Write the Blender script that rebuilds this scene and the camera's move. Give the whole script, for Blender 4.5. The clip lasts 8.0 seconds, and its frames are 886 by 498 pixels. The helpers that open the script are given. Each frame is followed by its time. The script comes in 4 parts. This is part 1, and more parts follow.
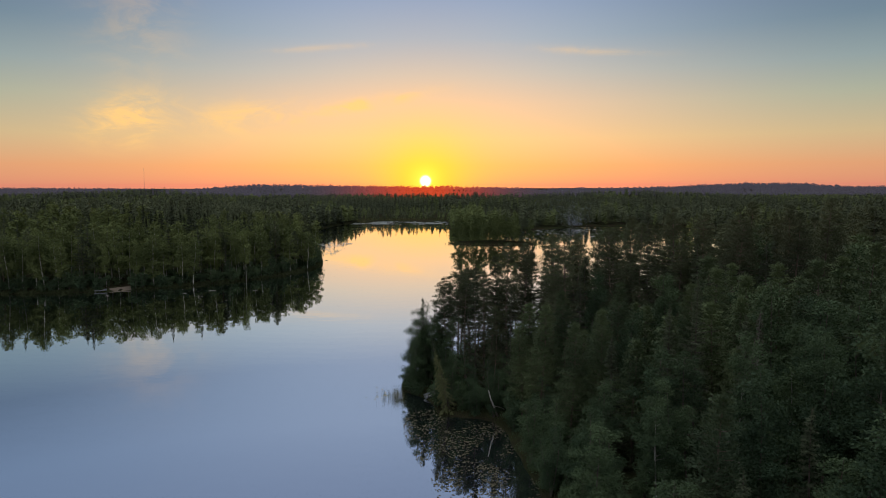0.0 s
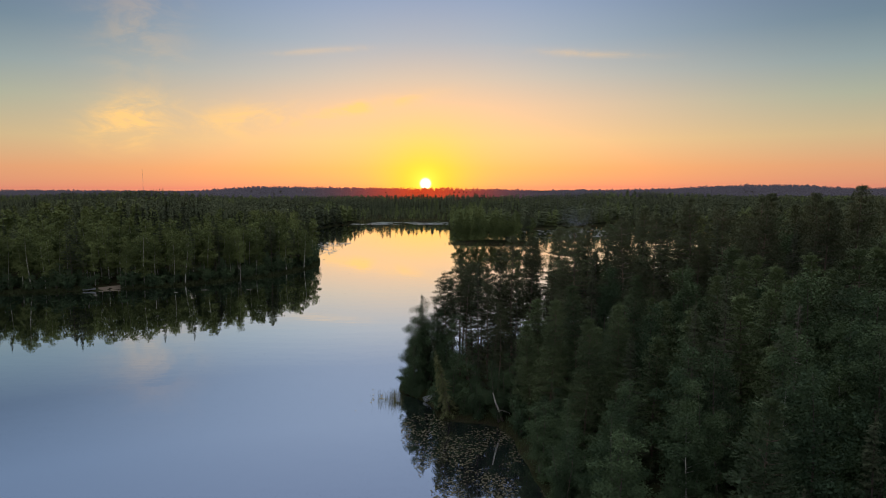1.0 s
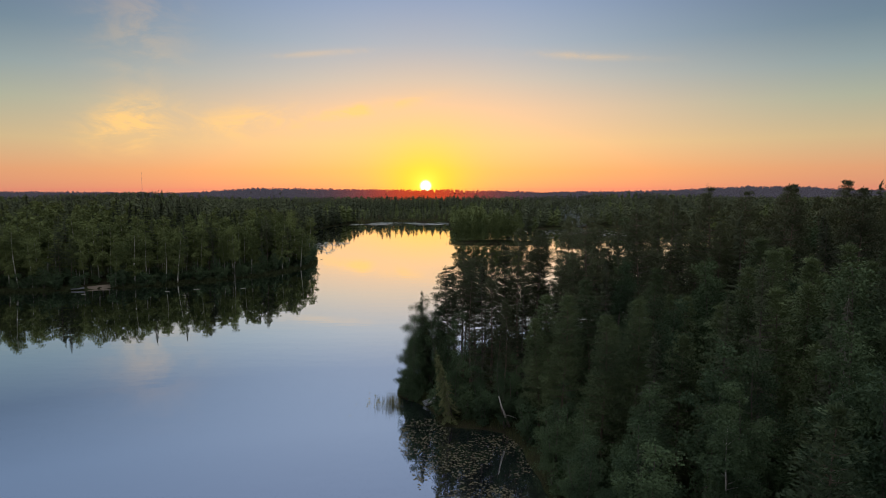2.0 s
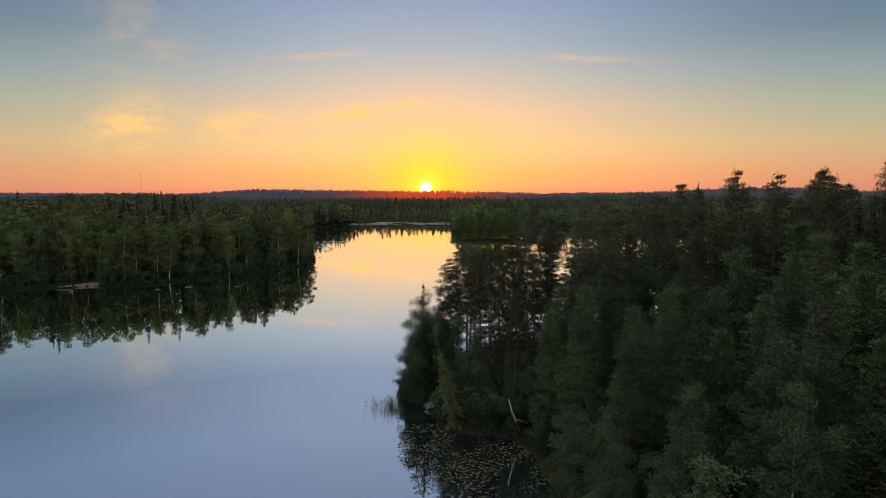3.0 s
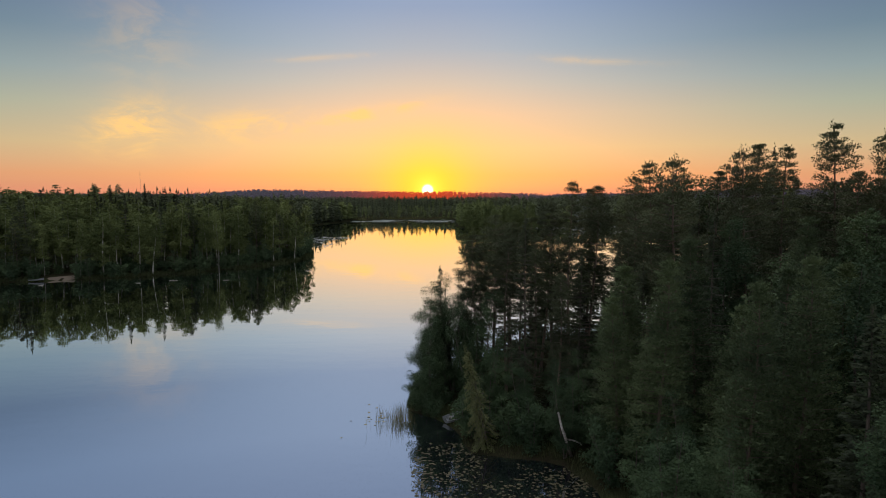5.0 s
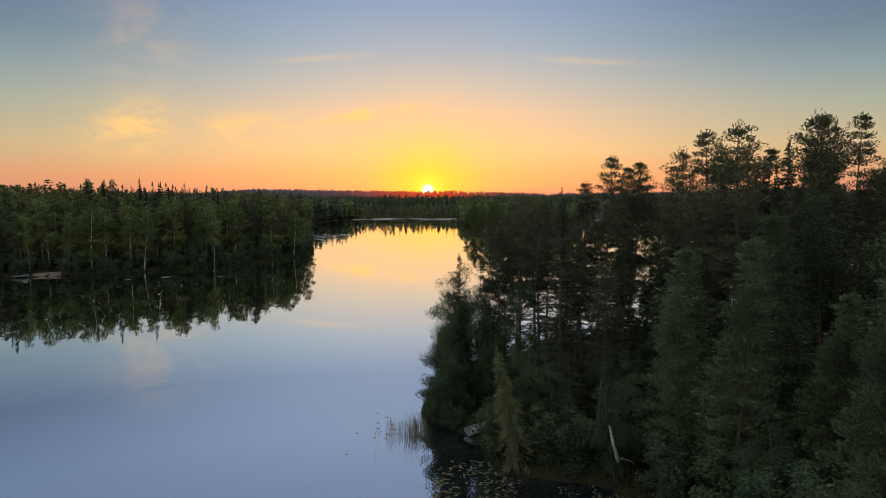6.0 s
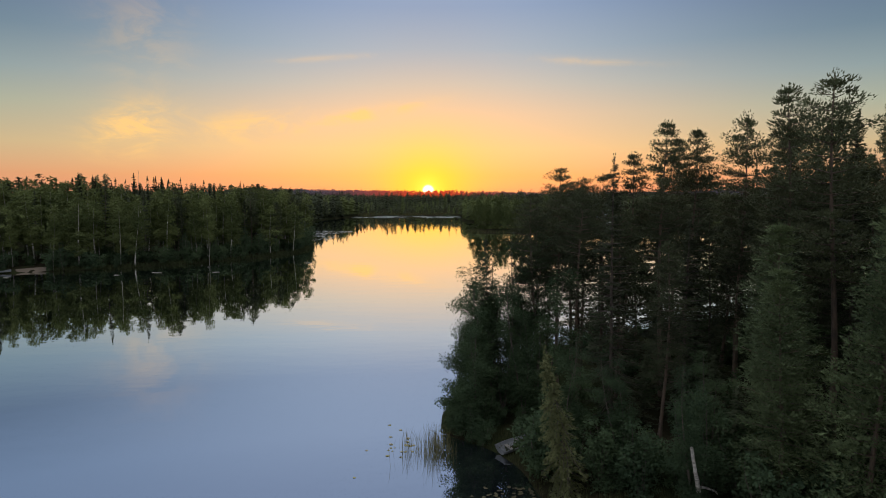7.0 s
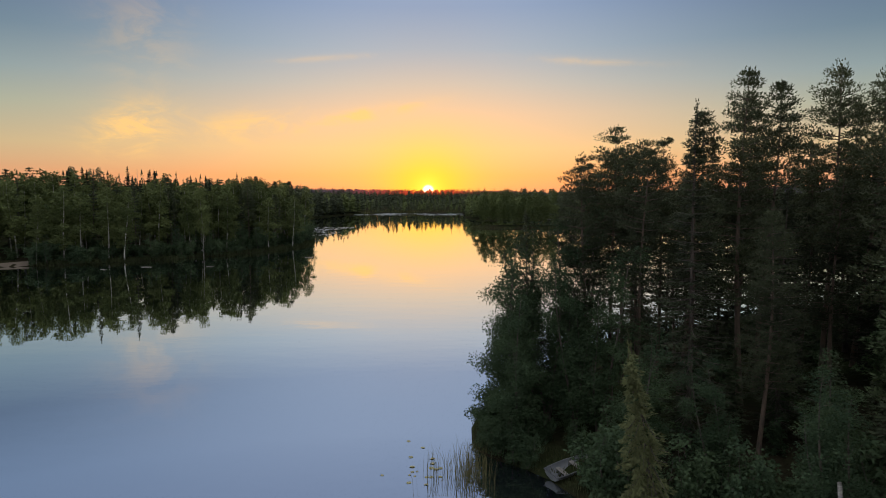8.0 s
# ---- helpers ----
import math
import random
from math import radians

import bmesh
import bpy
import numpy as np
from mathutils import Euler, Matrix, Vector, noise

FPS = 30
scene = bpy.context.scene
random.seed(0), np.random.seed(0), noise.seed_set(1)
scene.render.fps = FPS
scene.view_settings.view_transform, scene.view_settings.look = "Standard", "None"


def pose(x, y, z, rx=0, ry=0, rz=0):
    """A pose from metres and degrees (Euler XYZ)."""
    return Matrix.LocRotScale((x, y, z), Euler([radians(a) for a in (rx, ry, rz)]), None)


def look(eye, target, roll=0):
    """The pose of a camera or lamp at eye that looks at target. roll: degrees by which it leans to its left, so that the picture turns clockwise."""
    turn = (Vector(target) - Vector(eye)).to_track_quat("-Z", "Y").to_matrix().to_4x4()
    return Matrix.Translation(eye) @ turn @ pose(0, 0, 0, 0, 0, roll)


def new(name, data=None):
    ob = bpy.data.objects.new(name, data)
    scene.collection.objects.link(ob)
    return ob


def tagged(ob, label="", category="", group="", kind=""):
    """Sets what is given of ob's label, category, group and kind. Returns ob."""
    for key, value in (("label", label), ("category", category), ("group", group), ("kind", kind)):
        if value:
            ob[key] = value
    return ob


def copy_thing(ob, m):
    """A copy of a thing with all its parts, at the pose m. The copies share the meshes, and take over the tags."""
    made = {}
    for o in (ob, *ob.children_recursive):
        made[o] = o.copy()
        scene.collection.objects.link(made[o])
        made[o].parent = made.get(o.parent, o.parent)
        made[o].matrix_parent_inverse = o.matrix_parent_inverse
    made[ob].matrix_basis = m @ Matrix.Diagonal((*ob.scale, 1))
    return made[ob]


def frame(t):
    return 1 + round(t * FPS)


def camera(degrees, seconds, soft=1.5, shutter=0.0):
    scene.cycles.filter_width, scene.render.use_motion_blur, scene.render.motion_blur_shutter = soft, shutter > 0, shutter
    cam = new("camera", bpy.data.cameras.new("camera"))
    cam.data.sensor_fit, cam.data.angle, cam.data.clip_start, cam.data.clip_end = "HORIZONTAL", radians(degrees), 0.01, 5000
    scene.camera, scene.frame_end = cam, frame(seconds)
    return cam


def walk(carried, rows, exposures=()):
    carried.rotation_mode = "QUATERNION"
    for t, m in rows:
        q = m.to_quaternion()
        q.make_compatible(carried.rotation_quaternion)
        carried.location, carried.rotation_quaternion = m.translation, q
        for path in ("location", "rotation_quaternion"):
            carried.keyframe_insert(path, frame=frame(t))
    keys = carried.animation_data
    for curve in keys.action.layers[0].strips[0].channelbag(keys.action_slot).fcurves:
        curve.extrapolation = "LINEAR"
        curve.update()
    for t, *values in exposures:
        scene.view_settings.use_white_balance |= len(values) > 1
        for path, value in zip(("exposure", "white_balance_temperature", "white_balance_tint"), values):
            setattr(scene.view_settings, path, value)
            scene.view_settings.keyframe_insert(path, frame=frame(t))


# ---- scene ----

# ---------------------------------------------------------------- camera
cam = camera(70.0, 8.0, soft=0.5, shutter=0.2)
walk(cam, [(t, look(eye, at, roll)) for t, eye, at, roll in (
    (0.0, (0.100, 4.246, 33.967), (0.100, 6.235, 33.763), -0.1),
    (0.5, (0.070, 7.534, 32.845), (0.070, 9.524, 32.646), -0.1),
    (1.0, (-0.001, 10.775, 31.782), (-0.001, 12.765, 31.586), -0.1),
    (1.5, (-0.077, 13.900, 30.830), (-0.077, 15.891, 30.638), -0.1),
    (3.0, (-0.558, 24.291, 27.495), (-0.560, 26.283, 27.312), -0.1),
    (3.5, (-0.888, 28.325, 26.277), (-0.890, 30.317, 26.098), -0.1),
    (4.0, (-1.329, 32.341, 25.120), (-1.332, 34.333, 24.942), -0.1),
    (5.5, (-3.722, 45.137, 21.745), (-3.729, 47.129, 21.570), 0.0),
    (6.0, (-4.671, 49.594, 20.650), (-4.678, 51.587, 20.475), 0.0),
    (6.5, (-5.631, 54.260, 19.466), (-5.639, 56.252, 19.292), 0.0),
    (7.0, (-6.602, 58.712, 18.361), (-6.610, 60.704, 18.187), 0.0),
    (7.5, (-7.638, 63.350, 17.163), (-7.646, 65.342, 16.990), 0.0),
    (8.0, (-8.654, 67.881, 15.987), (-8.662, 69.874, 15.813), 0.0))])

# ---------------------------------------------------------------- world, sun, exposure
SUN_AZ, SUN_EL = -1.57, 0.28            # degrees, to the right of +y; above the level
SUN_DIR = Vector((math.sin(radians(SUN_AZ)) * math.cos(radians(SUN_EL)),
                  math.cos(radians(SUN_AZ)) * math.cos(radians(SUN_EL)), math.sin(radians(SUN_EL))))
scene.view_settings.exposure = 0.0


class Nodes:
    """Short hand for a node tree."""

    def __init__(self, tree):
        self.tree = tree
        tree.nodes.clear()

    def add(self, kind, inputs=(), **props):
        n = self.tree.nodes.new(kind)
        for k, v in props.items():
            setattr(n, k, v)
        for k, v in dict(inputs).items():
            if isinstance(v, bpy.types.NodeSocket):
                self.tree.links.new(v, n.inputs[k])
            else:
                n.inputs[k].default_value = v
        return n

    def math(self, op, a, b=0.0, c=0.0, clamp=False):
        return self.add("ShaderNodeMath", {0: a, 1: b, 2: c}, operation=op, use_clamp=clamp).outputs[0]

    def mix(self, f, a, b, blend="MIX"):
        n = self.add("ShaderNodeMix", {0: f, 6: a, 7: b}, data_type="RGBA", blend_type=blend)
        return n.outputs[2]

    def ramp(self, f, stops, mode="LINEAR"):
        n = self.add("ShaderNodeValToRGB", {0: f})
        n.color_ramp.interpolation = mode
        el = n.color_ramp.elements
        while len(el) < len(stops):
            el.new(0.5)
        for e, (p, c) in zip(el, stops):
            e.position, e.color = p, (c[0], c[1], c[2], 1)
        return n.outputs[0]


def srgb(r, g, b):
    f = lambda c: (c / 255 / 12.92) if c <= 10 else ((c / 255 + 0.055) / 1.055) ** 2.4
    return (f(r), f(g), f(b))


ZENITH = (1.30, 1.33, 1.42)             # the brightest part of the dusk sky stands overhead


def make_world():
    w = bpy.data.worlds.new("dusk_sky")
    scene.world = w
    w.use_nodes = True
    n = Nodes(w.node_tree)
    way = n.add("ShaderNodeTexCoord").outputs["Generated"]
    way = n.add("ShaderNodeVectorMath", {0: way}, operation="NORMALIZE").outputs[0]
    xyz = n.add("ShaderNodeSeparateXYZ", {0: way})
    el = n.math("ARCSINE", xyz.outputs[2])
    el_deg = n.math("MULTIPLY", el, 57.2958)
    az = n.math("ARCTAN2", xyz.outputs[0], xyz.outputs[1])
    az_deg = n.math("MULTIPLY", az, 57.2958)
    daz = n.math("SUBTRACT", az_deg, SUN_AZ)
    # height ramps: 0..60 degrees with a root, so that the low sky has most of the room
    h = n.math("SQRT", n.math("DIVIDE", n.math("MAXIMUM", el_deg, 0.0), 60.0, clamp=True))
    pos = lambda d: math.sqrt(d / 60)
    west = n.ramp(h, [(0.0, srgb(246, 146, 116)), (pos(1.6), srgb(248, 174, 114)), (pos(4), srgb(242, 196, 142)), (pos(7), srgb(224, 193, 164)),
                      (pos(9.5), srgb(192, 188, 180)), (pos(12.5), srgb(156, 174, 190)), (pos(16), srgb(134, 158, 190)), (pos(21), srgb(148, 170, 204)), (pos(28), srgb(140, 160, 198)), (1.0, ZENITH)])
    side = n.ramp(h, [(0.0, srgb(216, 136, 114)), (pos(1.6), srgb(216, 156, 118)), (pos(4), srgb(198, 176, 138)), (pos(7), srgb(164, 170, 152)),
                      (pos(9.5), srgb(136, 154, 158)), (pos(12.5), srgb(104, 128, 146)), (pos(16), srgb(88, 110, 140)), (pos(21), srgb(120, 144, 180)), (pos(28), srgb(132, 154, 192)), (1.0, ZENITH)])
    east = n.ramp(h, [(0.0, (0.20, 0.19, 0.22)), (pos(6), (0.25, 0.23, 0.26)), (pos(16), (0.42, 0.41, 0.46)), (pos(34), (0.80, 0.83, 0.92)), (1.0, ZENITH)])
    away = n.math("ABSOLUTE", daz)
    f1 = n.add("ShaderNodeMapRange", {0: away, 1: 4.0, 2: 38.0, 3: 0.0, 4: 1.0}, interpolation_type="SMOOTHSTEP").outputs[0]
    f2 = n.add("ShaderNodeMapRange", {0: away, 1: 40.0, 2: 120.0, 3: 0.0, 4: 1.0}, interpolation_type="SMOOTHSTEP").outputs[0]
    sky = n.mix(f2, n.mix(f1, west, side), east)
    # thin evening clouds: soft wisps low in the west
    drift = n.add("ShaderNodeCombineXYZ", {0: n.math("MULTIPLY", az_deg, 0.24), 1: n.math("MULTIPLY", el_deg, 0.55), 2: 0.0}).outputs[0]
    cloud = n.add("ShaderNodeTexNoise", {"Vector": drift, "Scale": 1.0, "Detail": 6.0, "Roughness": 0.62, "Distortion": 0.6}).outputs[0]
    cloud = n.add("ShaderNodeMapRange", {0: cloud, 1: 0.36, 2: 0.70, 3: 0.0, 4: 1.0}, interpolation_type="SMOOTHSTEP").outputs[0]

    def spot(a, e, wa, we, amount, tilt=0.0):
        da = n.math("SUBTRACT", az_deg, a)
        de = n.math("SUBTRACT", n.math("SUBTRACT", el_deg, e), n.math("MULTIPLY", da, tilt))
        q = n.math("ADD", n.math("POWER", n.math("DIVIDE", da, wa), 2.0), n.math("POWER", n.math("DIVIDE", de, we), 2.0))
        return n.math("MULTIPLY", n.math("EXPONENT", n.math("MULTIPLY", q, -1.0)), amount)

    where = n.math("ADD", spot(-25.9, 5.2, 2.8, 1.7, 1.8, 0.16), spot(-7.6, 6.9, 4.6, 0.50, 1.9, 0.19))
    where = n.math("ADD", where, spot(-17.0, 5.7, 4.6, 1.3, 1.0, 0.10))
    where = n.math("ADD", where, spot(-25.0, 12.5, 3.5, 4.0, 0.24))
    where = n.math("ADD", where, n.math("ADD", spot(12.0, 11.3, 5.0, 0.30, 0.4, -0.08), spot(-10.5, 11.6, 4.0, 0.25, 0.35, 0.10)))
    cover = n.math("MULTIPLY", n.math("ADD", n.math("MULTIPLY", cloud, 0.85), 0.12), where, clamp=True)
    sky = n.mix(n.math("MULTIPLY", cover, 0.9), sky, (*srgb(255, 204, 128), 1))
    # the sun's glow and disc
    cosine = n.add("ShaderNodeVectorMath", {0: way, 1: SUN_DIR}, operation="DOT_PRODUCT").outputs["Value"]
    theta = n.math("MULTIPLY", n.math("ARCCOSINE", n.math("MINIMUM", cosine, 1.0)), 57.2958)

    def glow(width, power=2.0):
        return n.math("EXPONENT", n.math("MULTIPLY", n.math("POWER", n.math("DIVIDE", theta, width), power), -1.0))

    sky = n.mix(n.math("MULTIPLY", glow(9.0), 0.30), sky, (*srgb(252, 182, 76), 1))
    sky = n.mix(n.math("MULTIPLY", glow(3.8), 0.8), sky, (*srgb(255, 214, 34), 1))
    sky = n.mix(n.math("MULTIPLY", glow(1.2), 0.9), sky, (1.1, 0.9, 0.10, 1))
    sky = n.mix(glow(0.46, 5.0), sky, (3.0, 2.8, 1.9, 1))
    # the physical sky adds its share to the light from overhead
    nishita = n.add("ShaderNodeTexSky", sky_type="NISHITA", sun_disc=False, sun_elevation=radians(SUN_EL + 1.0), sun_rotation=radians(SUN_AZ)).outputs[0]
    both = n.mix(1.0, sky, n.mix(1.0, nishita, (0.02, 0.02, 0.02, 1), "MULTIPLY"), "ADD")
    bg = n.add("ShaderNodeBackground", {0: both, 1: 1.0})
    n.add("ShaderNodeOutputWorld", {0: bg.outputs[0]})


make_world()
lamp = bpy.data.lights.new("sun", "SUN")
lamp.energy, lamp.angle, lamp.color = 2.0, radians(0.6), (1.0, 0.56, 0.22)
new("sun", lamp).matrix_world = look(SUN_DIR * 500, (0, 0, 0))

# ---------------------------------------------------------------- materials


def material(name):
    m = bpy.data.materials.new(name)
    m.use_nodes = True
    return m, Nodes(m.node_tree)


def leaf_material(name, dark, light, through_light=0.3, rough=0.8):
    """Foliage: colour varies by tree, by clump and by leaf; some light comes through."""
    m, n = material(name)
    info = n.add("ShaderNodeObjectInfo")
    geo = n.add("ShaderNodeNewGeometry")
    pos = n.add("ShaderNodeTexCoord").outputs["Object"]
    big = n.add("ShaderNodeTexNoise", {"Vector": pos, "Scale": 0.55, "Detail": 3.0}).outputs[0]
    f = n.math("ADD", n.math("MULTIPLY", geo.outputs["Random Per Island"], 0.32), n.math("MULTIPLY", big, 0.72))
    f = n.math("ADD", f, n.math("MULTIPLY", n.math("SUBTRACT", info.outputs["Random"], 0.5), 0.75), clamp=True)
    tree = n.add("ShaderNodeTexNoise", {"Vector": pos, "Scale": 0.12, "Detail": 1.0}).outputs[0]
    f = n.math("ADD", f, n.math("MULTIPLY", n.math("SUBTRACT", tree, 0.5), 1.5), clamp=True)
    col = n.mix(f, (*dark, 1), (*light, 1))
    bs = n.add("ShaderNodeBsdfPrincipled", {"Base Color": col, "Roughness": rough, "Specular IOR Level": 0.05})
    tr = n.add("ShaderNodeBsdfTranslucent", {0: n.mix(0.5, col, (light[0] * 1.5, light[1] * 1.4, light[2] * 0.7, 1))})
    mx = n.add("ShaderNodeMixShader", {0: through_light, 1: bs.outputs[0], 2: tr.outputs[0]})
    n.add("ShaderNodeOutputMaterial", {0: mx.outputs[0]})
    return m


PINE_LEAF = leaf_material("pine_needles", (0.034, 0.041, 0.026), (0.084, 0.098, 0.054), 0.10)
YOUNG_LEAF = leaf_material("young_pine_needles", (0.036, 0.052, 0.030), (0.098, 0.128, 0.060), 0.10)
SPRUCE_LEAF = leaf_material("spruce_needles", (0.024, 0.030, 0.019), (0.062, 0.074, 0.042), 0.08)
BIRCH_LEAF = leaf_material("birch_leaves", (0.050, 0.066, 0.026), (0.120, 0.146, 0.054), 0.16)
ALDER_LEAF = leaf_material("alder_leaves", (0.026, 0.044, 0.026), (0.064, 0.094, 0.046), 0.18)
DEAD_LEAF = leaf_material("withered_needles", (0.068, 0.078, 0.036), (0.138, 0.146, 0.064), 0.12)
BANK_GRASS = leaf_material("bank_grass", (0.026, 0.034, 0.016), (0.058, 0.066, 0.030), 0.25)
GREY_LEAF = leaf_material("grey_needles", (0.056, 0.052, 0.042), (0.115, 0.108, 0.088), 0.1)
REED_LEAF = leaf_material("reeds", (0.045, 0.050, 0.024), (0.110, 0.105, 0.050), 0.3)


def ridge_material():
    """Wooded ridges miles away; evening haze and the red glow under the sun are painted as emission."""
    m, n = material("distant_ridge_haze_glow")
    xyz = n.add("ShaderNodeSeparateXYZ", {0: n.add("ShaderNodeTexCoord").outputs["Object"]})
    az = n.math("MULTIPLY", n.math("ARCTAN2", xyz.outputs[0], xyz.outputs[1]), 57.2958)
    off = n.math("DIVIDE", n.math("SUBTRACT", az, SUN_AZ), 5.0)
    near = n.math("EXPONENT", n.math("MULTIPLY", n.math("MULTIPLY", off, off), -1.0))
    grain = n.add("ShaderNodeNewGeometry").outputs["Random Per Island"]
    # emission colour: bluish haze, turning into a painted red glow around the sun's bearing
    haze_glow = n.mix(near, (0.046, 0.041, 0.056, 1), (0.62, 0.060, 0.014, 1))
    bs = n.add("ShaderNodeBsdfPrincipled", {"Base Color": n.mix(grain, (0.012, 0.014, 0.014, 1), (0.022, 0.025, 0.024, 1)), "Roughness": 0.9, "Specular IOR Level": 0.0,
                                            "Emission Color": haze_glow, "Emission Strength": 1.0})
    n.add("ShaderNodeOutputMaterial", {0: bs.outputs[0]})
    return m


def bark_material(name, dark, light, scale, bands=False):
    m, n = material(name)
    pos = n.add("ShaderNodeTexCoord").outputs["Object"]
    st = n.add("ShaderNodeMapping", {0: pos, 3: (1, 1, 5.0 if bands else 0.25)}).outputs[0]
    a = n.add("ShaderNodeTexNoise", {"Vector": st, "Scale": scale, "Detail": 5.0, "Roughness": 0.65}).outputs[0]
    b = n.add("ShaderNodeTexNoise", {"Vector": pos, "Scale": 0.7, "Detail": 2.0}).outputs[0]
    f = n.add("ShaderNodeMapRange", {0: n.math("ADD", n.math("MULTIPLY", a, 0.75), n.math("MULTIPLY", b, 0.25)), 1: 0.36, 2: 0.60, 3: 0.0, 4: 1.0}).outputs[0]
    bump = n.add("ShaderNodeBump", {"Height": a, "Strength": 0.5, "Distance": 0.03})
    bs = n.add("ShaderNodeBsdfPrincipled", {"Base Color": n.mix(f, (*dark, 1), (*light, 1)), "Roughness": 0.85, "Normal": bump.outputs[0]})
    n.add("ShaderNodeOutputMaterial", {0: bs.outputs[0]})
    return m


RIDGE = ridge_material()
PINE_BARK = bark_material("pine_bark", (0.040, 0.031, 0.025), (0.112, 0.076, 0.053), 5.0)
SPRUCE_BARK = bark_material("spruce_bark", (0.030, 0.024, 0.020), (0.085, 0.066, 0.052), 6.0)
BIRCH_BARK = bark_material("birch_bark", (0.070, 0.064, 0.056), (0.480, 0.455, 0.415), 1.6, True)
OLD_BIRCH_BARK = bark_material("old_birch_bark", (0.055, 0.050, 0.046), (0.320, 0.300, 0.272), 1.2, True)
DEAD_BARK = bark_material("weathered_wood", (0.110, 0.100, 0.085), (0.300, 0.280, 0.250), 4.0)


def water_material():
    m, n = material("lake_water")
    pos = n.add("ShaderNodeTexCoord").outputs["Object"]
    st = n.add("ShaderNodeMapping", {0: pos, 3: (0.5, 1.0, 1.0)}).outputs[0]
    swell = n.add("ShaderNodeTexNoise", {"Vector": st, "Scale": 0.35, "Detail": 3.0, "Roughness": 0.5}).outputs[0]
    bump = n.add("ShaderNodeBump", {"Height": swell, "Strength": 0.02, "Distance": 0.4})
    bs = n.add("ShaderNodeBsdfPrincipled", {"Base Color": (0.006, 0.008, 0.012, 1), "Roughness": 0.02, "IOR": 1.6, "Normal": bump.outputs[0]})
    gloss = n.add("ShaderNodeBsdfGlossy", {"Color": (0.97, 0.985, 0.985, 1), "Roughness": 0.02, "Normal": bump.outputs[0]})
    edge = n.add("ShaderNodeFresnel", {"IOR": 3.0, "Normal": bump.outputs[0]})
    f = n.add("ShaderNodeMapRange", {0: edge.outputs[0], 1: 0.25, 2: 0.38, 3: 0.44, 4: 0.95}).outputs[0]
    mx = n.add("ShaderNodeMixShader", {0: f, 1: bs.outputs[0], 2: gloss.outputs[0]})
    n.add("ShaderNodeOutputMaterial", {0: mx.outputs[0]})
    return m


def ground_material():
    m, n = material("forest_floor")
    pos = n.add("ShaderNodeTexCoord").outputs["Object"]
    a = n.add("ShaderNodeTexNoise", {"Vector": pos, "Scale": 0.12, "Detail": 6.0, "Roughness": 0.6}).outputs[0]
    b = n.add("ShaderNodeTexNoise", {"Vector": pos, "Scale": 2.2, "Detail": 5.0, "Roughness": 0.7}).outputs[0]
    moss = n.mix(b, (0.012, 0.018, 0.008, 1), (0.036, 0.042, 0.018, 1))
    soil = n.mix(b, (0.012, 0.011, 0.007, 1), (0.036, 0.031, 0.019, 1))
    bump = n.add("ShaderNodeBump", {"Height": b, "Strength": 0.8, "Distance": 0.2})
    f = n.add("ShaderNodeMapRange", {0: a, 1: 0.42, 2: 0.6, 3: 0.0, 4: 1.0}).outputs[0]
    bs = n.add("ShaderNodeBsdfPrincipled", {"Base Color": n.mix(f, soil, moss), "Roughness": 1.0, "Specular IOR Level": 0.0, "Normal": bump.outputs[0]})
    n.add("ShaderNodeOutputMaterial", {0: bs.outputs[0]})
    return m


def plain_material(name, dark, light, rough=0.6, scale=3.0, spec=0.5, bump_by=0.3):
    m, n = material(name)
    pos = n.add("ShaderNodeTexCoord").outputs["Object"]
    info = n.add("ShaderNodeNewGeometry")
    a = n.add("ShaderNodeTexNoise", {"Vector": pos, "Scale": scale, "Detail": 6.0, "Roughness": 0.65}).outputs[0]
    f = n.math("ADD", n.math("MULTIPLY", a, 0.8), n.math("MULTIPLY", n.math("SUBTRACT", info.outputs["Random Per Island"], 0.3), 0.4), clamp=True)
    bump = n.add("ShaderNodeBump", {"Height": a, "Strength": bump_by, "Distance": 0.02})
    bs = n.add("ShaderNodeBsdfPrincipled", {"Base Color": n.mix(f, (*dark, 1), (*light, 1)), "Roughness": rough, "Specular IOR Level": spec, "Normal": bump.outputs[0]})
    n.add("ShaderNodeOutputMaterial", {0: bs.outputs[0]})
    return m


WATER, FLOOR = water_material(), ground_material()
PAD = plain_material("lily_pad", (0.034, 0.032, 0.018), (0.095, 0.086, 0.046), 0.65, 1.5, 0.12)
YELLOW_PAD = plain_material("yellowing_lily_pad", (0.120, 0.110, 0.040), (0.300, 0.270, 0.100), 0.35, 1.5, 0.4)
# far pads: the sheen of reflected sky is painted in as a lighter base colour
SKY_SHEEN_PAD = plain_material("sky_sheen_lily_pad", (0.080, 0.090, 0.070), (0.220, 0.230, 0.200), 0.35, 0.8, 0.5)
SAND = plain_material("beach_sand", (0.080, 0.064, 0.050), (0.170, 0.140, 0.110), 0.95, 1.2, 0.05)
BOAT_PAINT = plain_material("weathered_boat_paint", (0.060, 0.066, 0.072), (0.150, 0.160, 0.172), 0.5, 2.5)
BOAT_WOOD = plain_material("boat_wood", (0.085, 0.080, 0.072), (0.200, 0.190, 0.172), 0.7, 3.0)
SMOKE = plain_material("smoke_specks", (0.420, 0.480, 0.600), (0.520, 0.580, 0.700), 1.0, 0.5, 0.0, 0.0)
STEEL = plain_material("mast_steel", (0.200, 0.200, 0.200), (0.300, 0.300, 0.300), 0.5)

